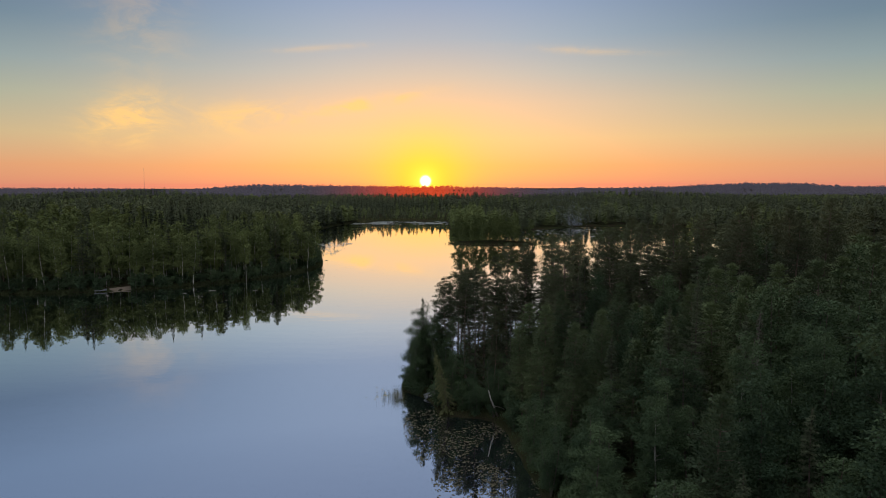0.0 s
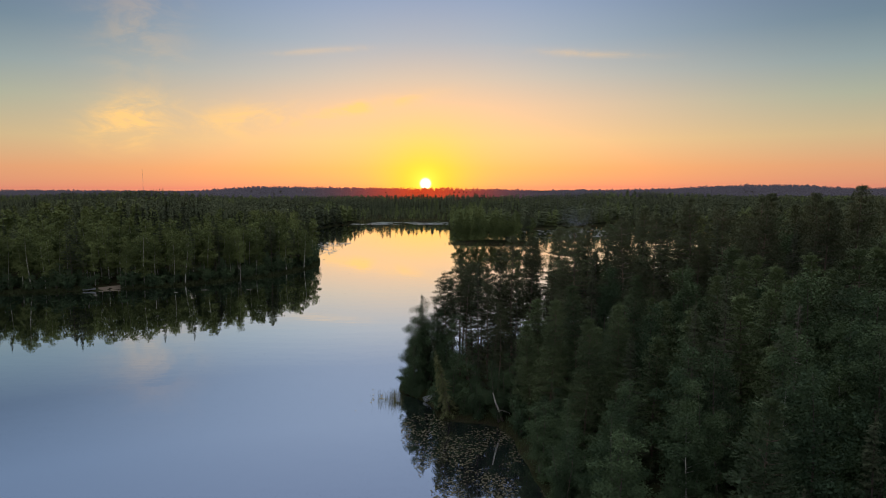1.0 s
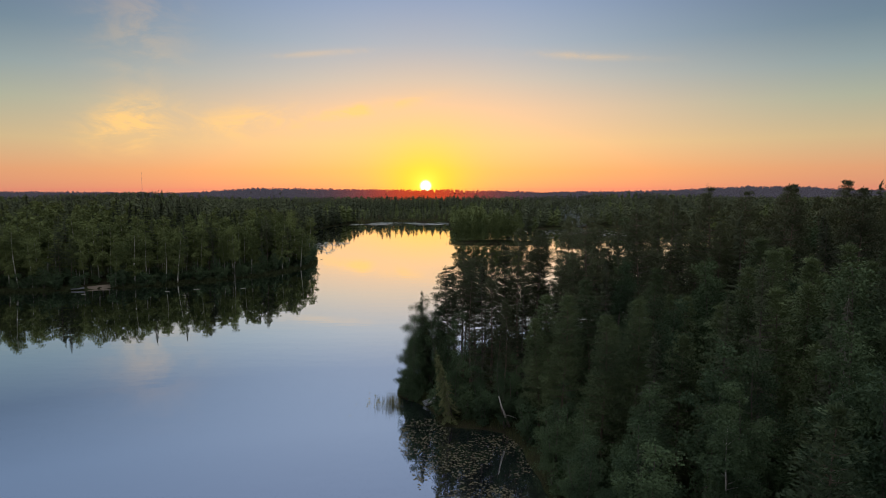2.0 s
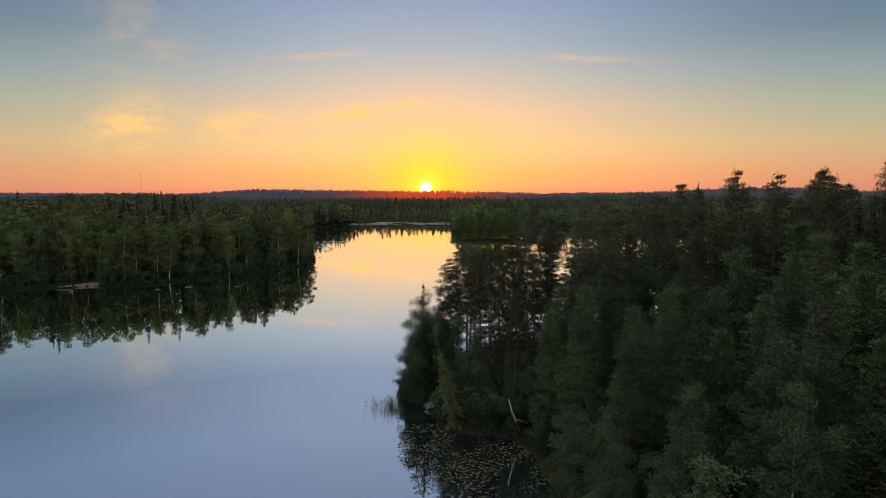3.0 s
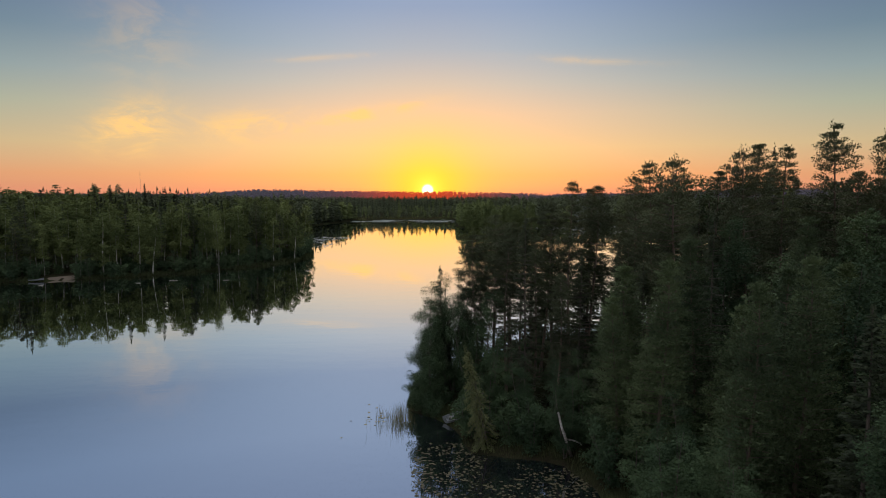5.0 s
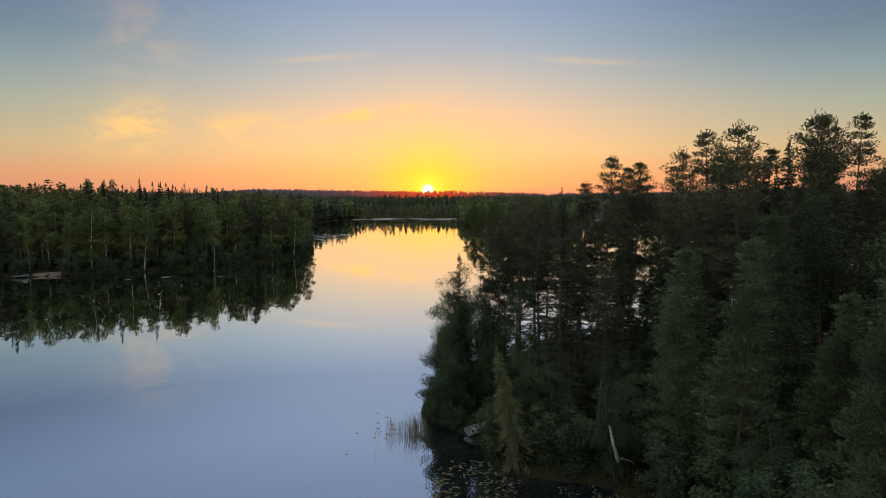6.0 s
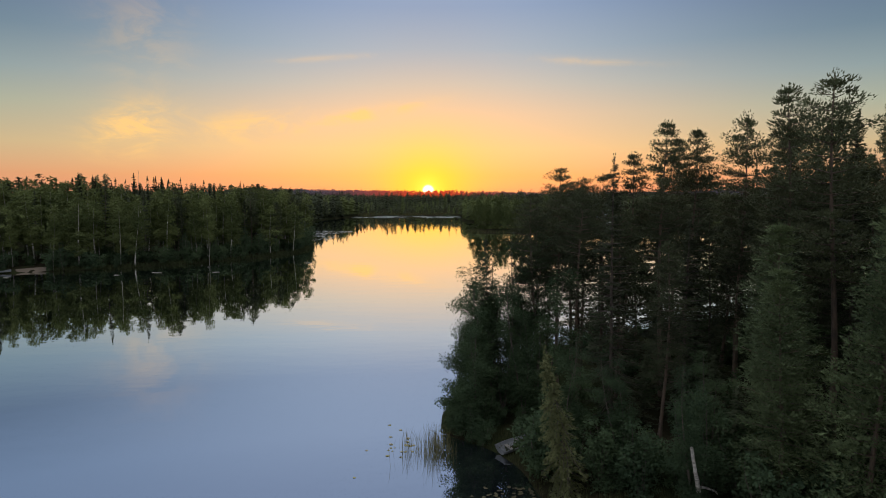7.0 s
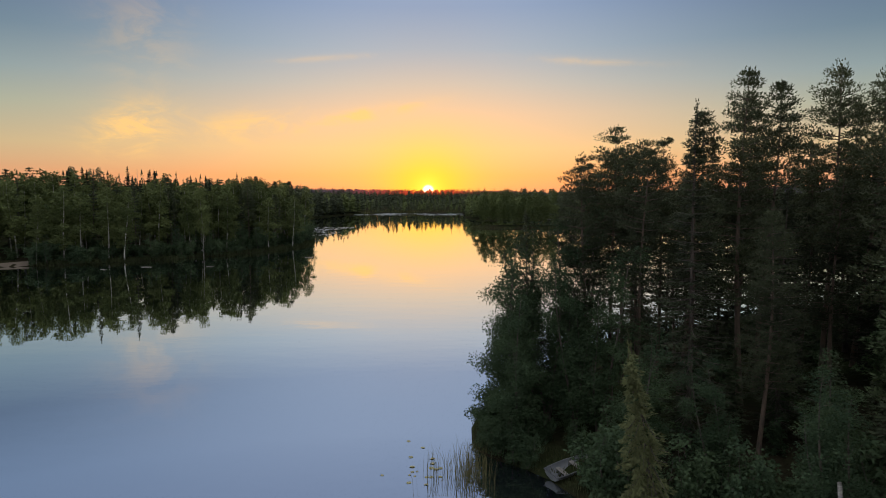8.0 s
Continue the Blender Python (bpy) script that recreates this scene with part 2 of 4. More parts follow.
# ---------------------------------------------------------------- the lie of the land
rng = np.random.default_rng(11)
LAKE_WEST = ((-420, 150), (-137, 199), (-121, 201), (-110, 203.5), (-101, 206.5), (-86, 213.5), (-72, 225.5), (-60, 239), (-53.5, 256), (-51.5, 272),
             (-56, 290), (-70, 320), (-86, 370), (-96, 430), (-94, 490), (-88, 530), (-80, 560), (-70, 578), (-40, 588), (0, 584))
LAKE_EAST = ((10, 560), (6, 520), (5, 475), (14, 450), (45, 455), (66, 470), (96, 500), (127, 516), (164, 505), (230, 470), (330, 400), (380, 330),
             (330, 270), (240, 235), (130, 205), (75, 180), (40, 155), (20, 143), (11, 137), (5, 130), (0, 122), (-4.5, 117), (-6.5, 111), (-6.8, 106))
LAKE_NEAR = ((-4.6, 104.3), (-2.6, 102.4), (-1.2, 99.5), (-0.6, 95.2), (3, 94), (7, 93), (9, 88), (10, 80), (11, 70), (14, 50), (20, 20), (35, -30), (60, -100), (60, -400), (-420, -400))
ISLE = ((4, 364), (15, 356), (38, 354), (52, 360), (50, 374), (30, 384), (9, 378))


def ragged(points, step, size):
    """A closed shoreline with small bays and points."""
    out, k = [], len(points)
    for i in range(k):
        a, b = np.array(points[i], float), np.array(points[(i + 1) % k], float)
        d = np.linalg.norm(b - a)
        m = max(1, int(d / step)) if d < 130 else 1
        side = np.array((b[1] - a[1], a[0] - b[0])) / d
        for j in range(m):
            p = a + (b - a) * j / m
            out.append(p + side * size * (noise.noise((p[0] * 0.21, p[1] * 0.21, 3.0)) + 0.5 * noise.noise((p[0] * 0.7, p[1] * 0.7, 1.0))) * (1 if j else 0.4))
    return np.array(out)


SHORE = ragged(LAKE_WEST + LAKE_EAST + LAKE_NEAR, 3.0, 1.2)
ISLE_SHORE = ragged(ISLE, 3.0, 1.0)


def from_shore(P, poly):
    """Distance to the outline, negative inside it."""
    P = np.asarray(P, float)
    best, inside = np.full(len(P), 1e18), np.zeros(len(P), bool)
    A, B = poly, np.roll(poly, -1, 0)
    for a, b in zip(A, B):
        ab, ap = b - a, P - a
        t = np.clip((ap @ ab) / (ab @ ab), 0, 1)
        best = np.minimum(best, ((ap - t[:, None] * ab) ** 2).sum(1))
        if a[1] != b[1]:
            inside ^= ((a[1] > P[:, 1]) != (b[1] > P[:, 1])) & (P[:, 0] < a[0] + (P[:, 1] - a[1]) / (b[1] - a[1]) * ab[0])
    return np.sqrt(best) * np.where(inside, -1, 1)


def land(P):
    """How far inland each place lies (negative: out in the lake)."""
    return np.maximum(from_shore(P, SHORE), -from_shore(P, ISLE_SHORE))


HILLS = ((-560, 1900, 170, 240, 14), (-380, 1950, 260, 240, 8), (1000, 1900, 230, 280, 18), (700, 1950, 400, 280, 8), (90, 1400, 110, 180, 3), (-120, 1450, 200, 180, 3), (-60, 2040, 420, 130, 12.3), (60, 2040, 90, 100, 3),
         (-580, 1250, 120, 160, 9), (-800, 1300, 260, 200, 5), (380, 1350, 130, 200, 9), (-170, 330, 110, 120, 3.5), (110, 95, 75, 80, 6), (60, 650, 140, 110, 4),
         (-1700, 2500, 900, 500, 12), (1900, 2500, 800, 500, 14))


def height(P, d=None):
    P = np.asarray(P, float)
    d = land(P) if d is None else d
    up = 0.12 + 0.5 * np.clip(d / 2.5, 0, 1) + 1.6 * (1 - np.exp(-np.clip(d, 0, None) / 25))
    for x, y, sx, sy, h in HILLS:
        up = up + h * np.exp(-((P[:, 0] - x) / sx) ** 2 - ((P[:, 1] - y) / sy) ** 2) * np.clip(d / 40, 0, 1)
    bump = np.array([noise.noise((x * 0.05, y * 0.05, 0.0)) + 0.4 * noise.noise((x * 0.25, y * 0.25, 5.0)) for x, y in P])
    up = up + 0.35 * bump * np.clip(d / 6, 0, 1)
    return np.where(d > 0, up, np.maximum(0.12 + d * 0.35, -2.5))


def mesh_of(name, V, Q, smooth=False):
    """A mesh from arrays of corners and four-sided faces."""
    V, Q = np.asarray(V, np.float32), np.asarray(Q, np.int32)
    me = bpy.data.meshes.new(name)
    me.vertices.add(len(V))
    me.vertices.foreach_set("co", V.ravel())
    me.loops.add(Q.size)
    me.loops.foreach_set("vertex_index", Q.ravel())
    me.polygons.add(len(Q))
    me.polygons.foreach_set("loop_start", np.arange(0, Q.size, Q.shape[1], dtype=np.int32))
    me.polygons.foreach_set("use_smooth", np.full(len(Q), smooth))
    me.update(calc_edges=True)
    return me


def part(name, me, mat, parent=None, label=""):
    ob = new(name, me)
    if not me.materials:
        me.materials.append(mat)
    if parent is not None:
        ob.parent = parent
    return tagged(ob, label) if label else ob


def graded(lo, hi, step, far_lo, far_hi, n):
    mid = np.arange(lo, hi + step / 2, step)
    k = np.arange(1, n + 1) / n
    return np.concatenate([(lo - (lo - far_lo) * k ** 2.6)[::-1], mid, hi + (far_hi - hi) * k ** 2.6])


def make_ground():
    xs, ys = graded(-140, 130, 2.5, -4400, 4400, 34), graded(-10, 600, 2.5, -2200, 4700, 34)
    X, Y = np.meshgrid(xs, ys)
    P = np.stack([X.ravel(), Y.ravel()], 1)
    V = np.column_stack([P, height(P)])
    w, h = len(xs), len(ys)
    i = (np.arange(h - 1)[:, None] * w + np.arange(w - 1)).ravel()
    g = part("ground", mesh_of("ground", V, np.stack([i, i + 1, i + w + 1, i + w], 1), True), FLOOR)
    tagged(g, "mossy brown forest floor sloping down into the lake", "ground", kind="structure")


make_ground()
pool = part("water", mesh_of("water", [(-430, -420, 0), (400, -420, 0), (400, 620, 0), (-430, 620, 0)], [(0, 1, 2, 3)]), WATER)
tagged(pool, "calm dark lake water mirroring the sunset sky", "water", kind="structure")

# ---------------------------------------------------------------- how trees are made


def unit(v):
    return v / np.maximum(np.linalg.norm(v, axis=-1, keepdims=True), 1e-9)


def leaves(P, D, length, width, r, loose=0.42):
    """Leaf-shaped pieces at the places P, pointing along D."""
    k = len(P)
    D = unit(D)
    S = unit(np.cross(D, r.normal(size=(k, 3)) * loose + (0, 0, 1)))     # most blades spread level, facing the sky
    N = np.cross(D, S)
    L = (length * r.uniform(0.7, 1.3, k))[:, None]
    W = (width * r.uniform(0.7, 1.3, k))[:, None]
    V = np.stack([P - D * L * 0.5 + S * W * 0.5, P - D * L * 0.5 - S * W * 0.5 + N * W * 0.3, P + D * L * 0.5], 1).reshape(-1, 3)
    return V, np.arange(3 * k).reshape(-1, 3)


def tube(path, radii, sides=6):
    path, radii = np.asarray(path, float), np.asarray(radii, float)
    T = unit(np.gradient(path, axis=0))
    ref = np.where(np.abs(T[:, 2:3]) > 0.9, np.array([[1.0, 0, 0]]), np.array([[0, 0, 1.0]]))
    U = unit(np.cross(T, ref))
    W = np.cross(T, U)
    a = np.linspace(0, 2 * np.pi, sides, endpoint=False)
    V = path[:, None] + radii[:, None, None] * (np.cos(a)[None, :, None] * U[:, None] + np.sin(a)[None, :, None] * W[:, None])
    i = (np.arange(len(path) - 1)[:, None] * sides + np.arange(sides)).ravel()
    j = (np.arange(len(path) - 1)[:, None] * sides + (np.arange(sides) + 1) % sides).ravel()
    return V.reshape(-1, 3), np.stack([i, j, j + sides, i + sides], 1)


def joined(pieces):
    V, Q, n = [], [], 0
    for v, q in pieces:
        V.append(v)
        Q.append(q + n)
        n += len(v)
    return np.concatenate(V), np.concatenate(Q)


def stem(h, r0, r, bend=0.25, n=9, sides=7):
    z = np.linspace(-0.4, h, n)
    a, b, c = r.uniform(0, 6.28, 3)
    k = np.clip(z / h, 0, 1)
    path = np.column_stack([bend * np.sin(k * 3 + a) - bend * math.sin(a), bend * np.sin(k * 4 + b) - bend * math.sin(b), z])
    rad = r0 * (1 - 0.9 * k) * np.where(z < 0.3, 1.35, 1.0)
    return path, rad, tube(path, rad, sides)


def on_stem(path, z):
    return np.array([np.interp(z, path[:, 2], path[:, 0]), np.interp(z, path[:, 2], path[:, 1]), z])


def puff(r, m, most):
    """m places in a soft ball, none farther out than most."""
    o = r.normal(size=(m, 3))
    return o * np.minimum(1.0, most * r.uniform(0.75, 1.0, (m, 1)) / np.linalg.norm(o, axis=1, keepdims=True))


def crown_of(P, D, cores, length, width, r, loose=0.42):
    """Small leaves on the outside and a few broad dark sprays inside, which close the crown."""
    small = leaves(np.concatenate(P), np.concatenate(D), length, width, r, loose)
    if not cores:
        return small
    C = np.array(cores)
    V, Q = leaves(C, r.normal(size=C.shape) * (1, 1, 0.35), max(length * 1.5, 0.34), max(length * 1.0, 0.13), r)
    return joined([small, (V, Q)])


def pine(seed, h=20.0, base=0.5, spread=2.6, detail=1.0, pointed=0.3, twigs=0):
    """Scots pine: bare stem, uneven crown of flat needle pads on rising limbs. pointed 1: a young cone; 0: an old round head."""
    r = np.random.default_rng(seed)
    path, rad, trunk = stem(h * 0.98, 0.0095 * h, r, 0.3)
    wood, P, D, cores = [trunk], [], [], []
    size = 1 / math.sqrt(detail)
    z = base * h
    young = pointed > 0.7
    while z < h * 0.985:
        k = (z - base * h) / (h * (1 - base))
        cone, head = (1 - k * 0.97) * (0.8 + 0.2 * min(1, k * 5)), math.sqrt(max(0.02, 1 - (1.9 * (k - 0.45)) ** 2)) if k > 0.45 else 0.55 + 0.45 * k / 0.45
        reach = spread * (pointed * cone * 1.12 + (1 - pointed) * head) * min(1.0, max(0.12, (1 - k) * 5.5)) ** 0.7
        whorl = r.integers(5, 7) if young else r.integers(4, 7)
        turn = r.uniform(0, 6.28)
        for i in range(whorl):
            a, L = turn + 6.28 * i / whorl + r.uniform(-0.4, 0.4), reach * r.uniform(0.6, 1.1) * (1 if young else r.uniform(0.7, 1.15)) + 0.15
            if r.uniform() < (0.05 if young else 0.15):
                continue
            rise = r.uniform(0.0, 0.22) + (0.4 if young else 0.2) * k
            p0 = on_stem(path, z + r.uniform(-0.12, 0.12))
            out = np.array([math.cos(a), math.sin(a), 0])
            at = lambda t: p0 + out * L * t + np.array([0, 0, L * rise * t ** 1.5])
            if detail > 0.3 and L > 0.5:
                wood.append(tube([at(0), at(0.5), at(1)], [0.018 + 0.011 * L, 0.02 + 0.005 * L, 0.012], 3))
            side = np.array([-out[1], out[0], 0])
            for t in np.arange(1.0, 0.2 if young else 0.28, -0.62 * size ** 0.7 / max(L, 0.5)):
                c = at(t) + side * r.normal() * 0.22 * (0.3 + L * 0.3)
                m = max(3, int((92 if young else 92) * r.uniform(0.6, 1.25) * detail ** 0.6))
                rad3 = np.array((0.45, 0.45, 0.19) if young else (0.34, 0.34, 0.19)) * r.uniform(0.7, 1.2) * (0.7 + 0.3 * size) * (0.6 + 0.4 * min(1, L))
                o = puff(r, m, 1.9) * rad3
                P.append(c + o + (0, 0, 0.05))
                D.append(o * (1, 1, 1.4) + out * 0.25 + (0, 0, 0.35) + r.normal(size=(m, 3)) * 0.15)
                cores += [c + r.normal(size=3) * (0.2, 0.2, 0.05) - (0, 0, 0.06) for _ in range(2)]
        z += (r.uniform(0.50, 0.72) if young else r.uniform(0.45, 0.80)) * size ** 0.4
    for _ in range(twigs):
        p0, a, L = on_stem(path, h * r.uniform(0.22, base)), r.uniform(0, 6.28), r.uniform(0.7, 1.9)
        out = np.array([math.cos(a), math.sin(a), 0])
        end = p0 + out * L + (0, 0, -0.15 * L)
        wood.append(tube([p0, p0 + out * L * 0.5 + (0, 0, 0.02), end], [0.022, 0.016, 0.007], 3))
        m = int(r.integers(8, 46))
        P.append(p0 + out * L * r.uniform(0.3, 1.05, (m, 1)) + r.normal(size=(m, 3)) * (0.12, 0.12, 0.05))
        D.append(out + r.normal(size=(m, 3)) * 0.5)
    tip = on_stem(path, h * 0.965)
    m = int(90 * min(1, detail * 1.5))
    o = puff(r, m, 2.1) * ((0.16, 0.16, 0.5) if young else (0.30, 0.30, 0.36))
    P.append(tip + o)
    D.append(o + (0, 0, 0.8))
    return joined(wood), crown_of(P, D, cores if detail < 0.4 or young else (), 0.16 * size, 0.078 * size, r)


def spruce(seed, h=20.0, base=0.10, spread=2.5, detail=1.0, thin=0.0, sag=0.0):
    """Norway spruce: a slim cone of hanging branches in whorls, with a spire."""
    r = np.random.default_rng(seed)
    path, rad, trunk = stem(h, 0.0085 * h, r, 0.12)
    wood, P, D, cores = [trunk], [], [], []
    size = 1 / math.sqrt(detail)
    z = base * h
    while z < h - 0.3:
        k = (z - base * h) / (h * (1 - base))
        reach = (spread * (1 - k) ** 0.85 * (0.75 + 0.25 * min(1, k * 6)) + 0.16) * r.uniform(0.78, 1.15)
        for i in range(r.integers(6, 9)):
            a, L = r.uniform(0, 6.28), reach * r.uniform(0.7, 1.1)
            if r.uniform() < 0.06 + thin:
                continue
            out = np.array([math.cos(a), math.sin(a), 0])
            droop = (0.45 - 0.62 * k) + sag
            p0 = on_stem(path, z + r.uniform(-0.1, 0.1))
            if detail > 0.5 and L > 0.8:
                pts = [p0 + out * L * t + np.array([0, 0, -L * droop * t + 0.16 * L * t * t]) for t in (0, 0.5, 1)]
                wood.append(tube(pts, [0.03, 0.02, 0.008], 3))
            m = max(4, int(L * 38 * detail ** 0.7))
            t = r.uniform(0.12, 1.0, m) ** 0.75
            side = np.array([-out[1], out[0], 0])
            w = r.normal(size=m) * 0.20 * L * (1.1 - t) + r.normal(size=m) * 0.07
            c = p0 + out * (L * t)[:, None] + side * w[:, None]
            c[:, 2] += -L * droop * t + 0.16 * L * t * t - np.abs(r.normal(size=m)) * 0.12
            P.append(c)
            D.append(out + side * (np.sign(w) * 0.5)[:, None] + np.array([0, 0, -0.3]) + r.normal(size=(m, 3)) * 0.22)
            if thin < 0.1 and L > 0.8:
                cores += [p0 + out * L * u + np.array([0, 0, -L * droop * u - 0.08]) for u in (0.3, 0.55)]
        z += r.uniform(0.42, 0.62) * size ** 0.6 * (1.0 if k < 0.75 else 0.6)
    top = on_stem(path, h - 0.35)
    o = r.normal(size=(22, 3)) * (0.07, 0.07, 0.4)
    P.append(top + o)
    D.append(o * (1.5, 1.5, 0.3) + (0, 0, 0.6))
    return joined(wood), crown_of(P, D, cores, 0.19 * size, 0.09 * size, r)


def broadleaf(seed, h=16.0, base=0.28, spread=2.6, detail=1.0, leaf=0.18, stems=1, girth=0.0075, thin=0.0):
    """Birch, aspen or alder: rising limbs and a loose crown of leaf clumps."""
    r = np.random.default_rng(seed)
    wood, P, D, cores = [], [], [], []
    size = 1 / math.sqrt(detail)
    for s in range(stems):
        hh = h * (1 if s == 0 else r.uniform(0.6, 0.92))
        path, rad, trunk = stem(hh * 0.97, girth * hh + 0.02, r, 0.35)
        if stems > 1:
            a = 6.28 * s / stems + r.uniform(-0.4, 0.4)
            lean = np.clip(path[:, 2:3] / h, 0, 1) * np.array([[math.cos(a), math.sin(a), 0]]) * spread * 0.55
            path = path + lean
            trunk = tube(path, rad, 6)
        wood.append(trunk)
        limbs = int((36 if stems == 1 else 20) * h / 16 * detail ** 0.2)
        for i in range(limbs):
            k = (i + r.uniform(0, 1)) / limbs
            z = hh * (base + (0.97 - base) * k)
            reach = spread * (1.0 if stems == 1 else 0.7) * (math.sin(math.pi * (0.16 + 0.80 * k)) ** 0.75) * r.uniform(0.55, 1.15)
            a = r.uniform(0, 6.28)
            out = np.array([math.cos(a), math.sin(a), 0])
            rise = r.uniform(0.35, 0.95)
            p0 = on_stem(path, z - 0.35 * reach)
            at = lambda t: p0 + out * reach * t + np.array([0, 0, reach * rise * t * (1.25 - 0.45 * t)])
            if detail > 0.3:
                wood.append(tube([at(0), at(0.35), at(0.7)], [0.012 + 0.007 * reach, 0.014, 0.006], 3))
            for c in range(max(2, int(3.6 * reach * detail ** 0.35))):
                t = r.uniform(0.25, 1.05)
                m = max(4, int(56 * (1 - thin) * (0.18 / leaf) ** 1.6 * r.uniform(0.6, 1.4) * detail ** 0.55))
                o = puff(r, m, 2.0) * np.array((0.36, 0.36, 0.30)) * (0.65 + 0.35 * size)
                cc = at(t) + r.normal(size=3) * 0.25
                P.append(cc + o)
                D.append(o + np.array((0, 0, -0.25)) + r.normal(size=(m, 3)) * 0.35)
                cores += [cc + r.normal(size=3) * 0.15 for _ in range(2)]
    return joined(wood), crown_of(P, D, cores if detail < 0.4 else (), leaf * size, leaf * 0.8 * size, r, 0.8)


def ridge_clump(seed):
    """The tops of a few trees on a far ridge."""
    return skirted(seed, 12, 0.0, 5.0, 5, True, 6)


def skirted(seed, h, base, spread, tiers, round_top, spokes=6):
    """A tree far off: ragged skirts of foliage one over another, on a stem that does not show."""
    r = np.random.default_rng(seed)
    V = []
    for i in range(tiers):
        k = i / tiers
        z0 = h * (base + (1 - base) * k)
        reach = spread * ((1 - k) ** 0.72 if not round_top else math.sin(math.pi * min(1.0, 0.22 + 0.78 * k)) ** 0.6)
        drop = h * (1 - base) / tiers
        turn = r.uniform(0, 6.28)
        for j in range(spokes):
            a = turn + 6.28 * (j + r.uniform(-0.3, 0.3)) / spokes
            w, L, zz = 3.5 / spokes * r.uniform(0.5, 0.95), reach * r.uniform(0.5, 1.25), z0 + drop * r.uniform(-0.5, 0.4)
            top = zz + min(drop * r.uniform(0.9, 1.5), L * r.uniform(0.5, 0.95))
            V += [(0.15 * L * math.cos(a), 0.15 * L * math.sin(a), top), (L * math.cos(a - w), L * math.sin(a - w), zz), (L * math.cos(a + w), L * math.sin(a + w), zz + drop * r.uniform(-0.4, 0.4))]
    V += [(-0.16 * spread, 0, h * 0.9), (0.16 * spread, 0, h * 0.9), (0, 0, h * (1.0 if not round_top else 0.97))]
    stub = tube([(0, 0, -0.3), (0, 0, h * 0.6)], [0.2, 0.1], 4)
    return stub, (np.array(V), np.arange(len(V)).reshape(-1, 3))


KINDS = {
    "pine": (lambda s, d: pine(s, 20, 0.32 + 0.06 * (s % 3), 2.5 + 0.4 * (s % 2), d, 0.66), PINE_BARK, PINE_LEAF, 20, "pine_tree", "pine tree",
             "tall Scots pine with bare reddish trunk and dark clumped crown"),
    "shore_pine": (lambda s, d: pine(s, 20, 0.53 + 0.03 * (s % 3), 2.5, d, 0.55, 90), PINE_BARK, PINE_LEAF, 20, "shore_pine_tree", "pine tree",
                   "Scots pine with a long bare trunk, dead twigs and high crown"),
    "young_pine": (lambda s, d: pine(s, 17, 0.12, 2.35, d, 0.92), PINE_BARK, YOUNG_LEAF, 17, "young_pine_tree", "pine tree",
                   "bushy young Scots pine with a soft pointed green crown"),
    "spruce": (lambda s, d: spruce(s, 20, 0.07, 2.5 + 0.3 * (s % 2), d), SPRUCE_BARK, SPRUCE_LEAF, 20, "spruce_tree", "spruce tree",
               "dark green Norway spruce with a narrow pointed crown"),
    "birch": (lambda s, d: broadleaf(s, 17, 0.20, 2.3 + 0.3 * (s % 2), d), BIRCH_BARK, BIRCH_LEAF, 17, "birch_tree", "birch tree",
              "slender birch with white trunk and fresh green leaves"),
    "tall_birch": (lambda s, d: broadleaf(s, 18, 0.40, 2.2, d), BIRCH_BARK, ALDER_LEAF, 18, "tall_birch_tree", "birch tree",
                   "tall birch with a long bare white trunk by the water"),
    "slim_birch": (lambda s, d: broadleaf(s, 18, 0.34, 2.2, d, girth=0.0048), OLD_BIRCH_BARK, BIRCH_LEAF, 18, "slim_birch_tree", "birch tree",
                   "slim birch with a bare pale trunk by the water"),
    "aspen": (lambda s, d: broadleaf(s, 17, 0.16, 2.5 + 0.3 * (s % 2), d, 0.135), SPRUCE_BARK, ALDER_LEAF, 17, "aspen_tree", "aspen tree",
              "leafy aspen with grey trunk and rounded green crown"),
    "alder": (lambda s, d: broadleaf(s, 13, 0.10, 2.6, d, 0.115, 3, thin=0.24), SPRUCE_BARK, ALDER_LEAF, 13, "alder_tree", "alder tree",
              "many-stemmed alder leaning out from the lake shore"),
    "shrub": (lambda s, d: broadleaf(s, 5.5, 0.04, 1.9, d, 0.16, 4), SPRUCE_BARK, ALDER_LEAF, 5.5, "willow_shrub", "shrub",
              "dense green willow shrub growing at the water's edge"),
}
FAR = {"far_spruce": (lambda s, d: skirted(s, 20, 0.05, 2.5, 13, False), "spruce"), "far_pine": (lambda s, d: skirted(s, 20, 0.22, 2.5, 12, True), "pine"),
       "far_birch": (lambda s, d: skirted(s, 17, 0.12, 2.8, 12, True, 7), "birch")}
FAR.update({"mid_spruce": (lambda s, d: skirted(s, 20, 0.05, 2.4, 22, False, 9), "spruce"), "mid_pine": (lambda s, d: skirted(s, 20, 0.30, 2.4, 18, True, 9), "pine"),
            "mid_birch": (lambda s, d: skirted(s, 17, 0.15, 2.4, 22, True, 10), "birch")})
FAR.update({"ridge_pine": (lambda s, d: ridge_clump(s), "pine"), "ridge_spruce": (lambda s, d: skirted(s, 12, 0.0, 3.4, 6, False), "spruce")})
for name, (maker, like) in FAR.items():
    KINDS[name] = (maker,) + KINDS[like][1:]
made, shapes = {}, {}


def shape(kind, variant, detail):
    key = (kind, variant, detail)
    if key not in shapes:
        shapes[key] = KINDS[kind][0](variant * 7 + 3, detail)
    return shapes[key]


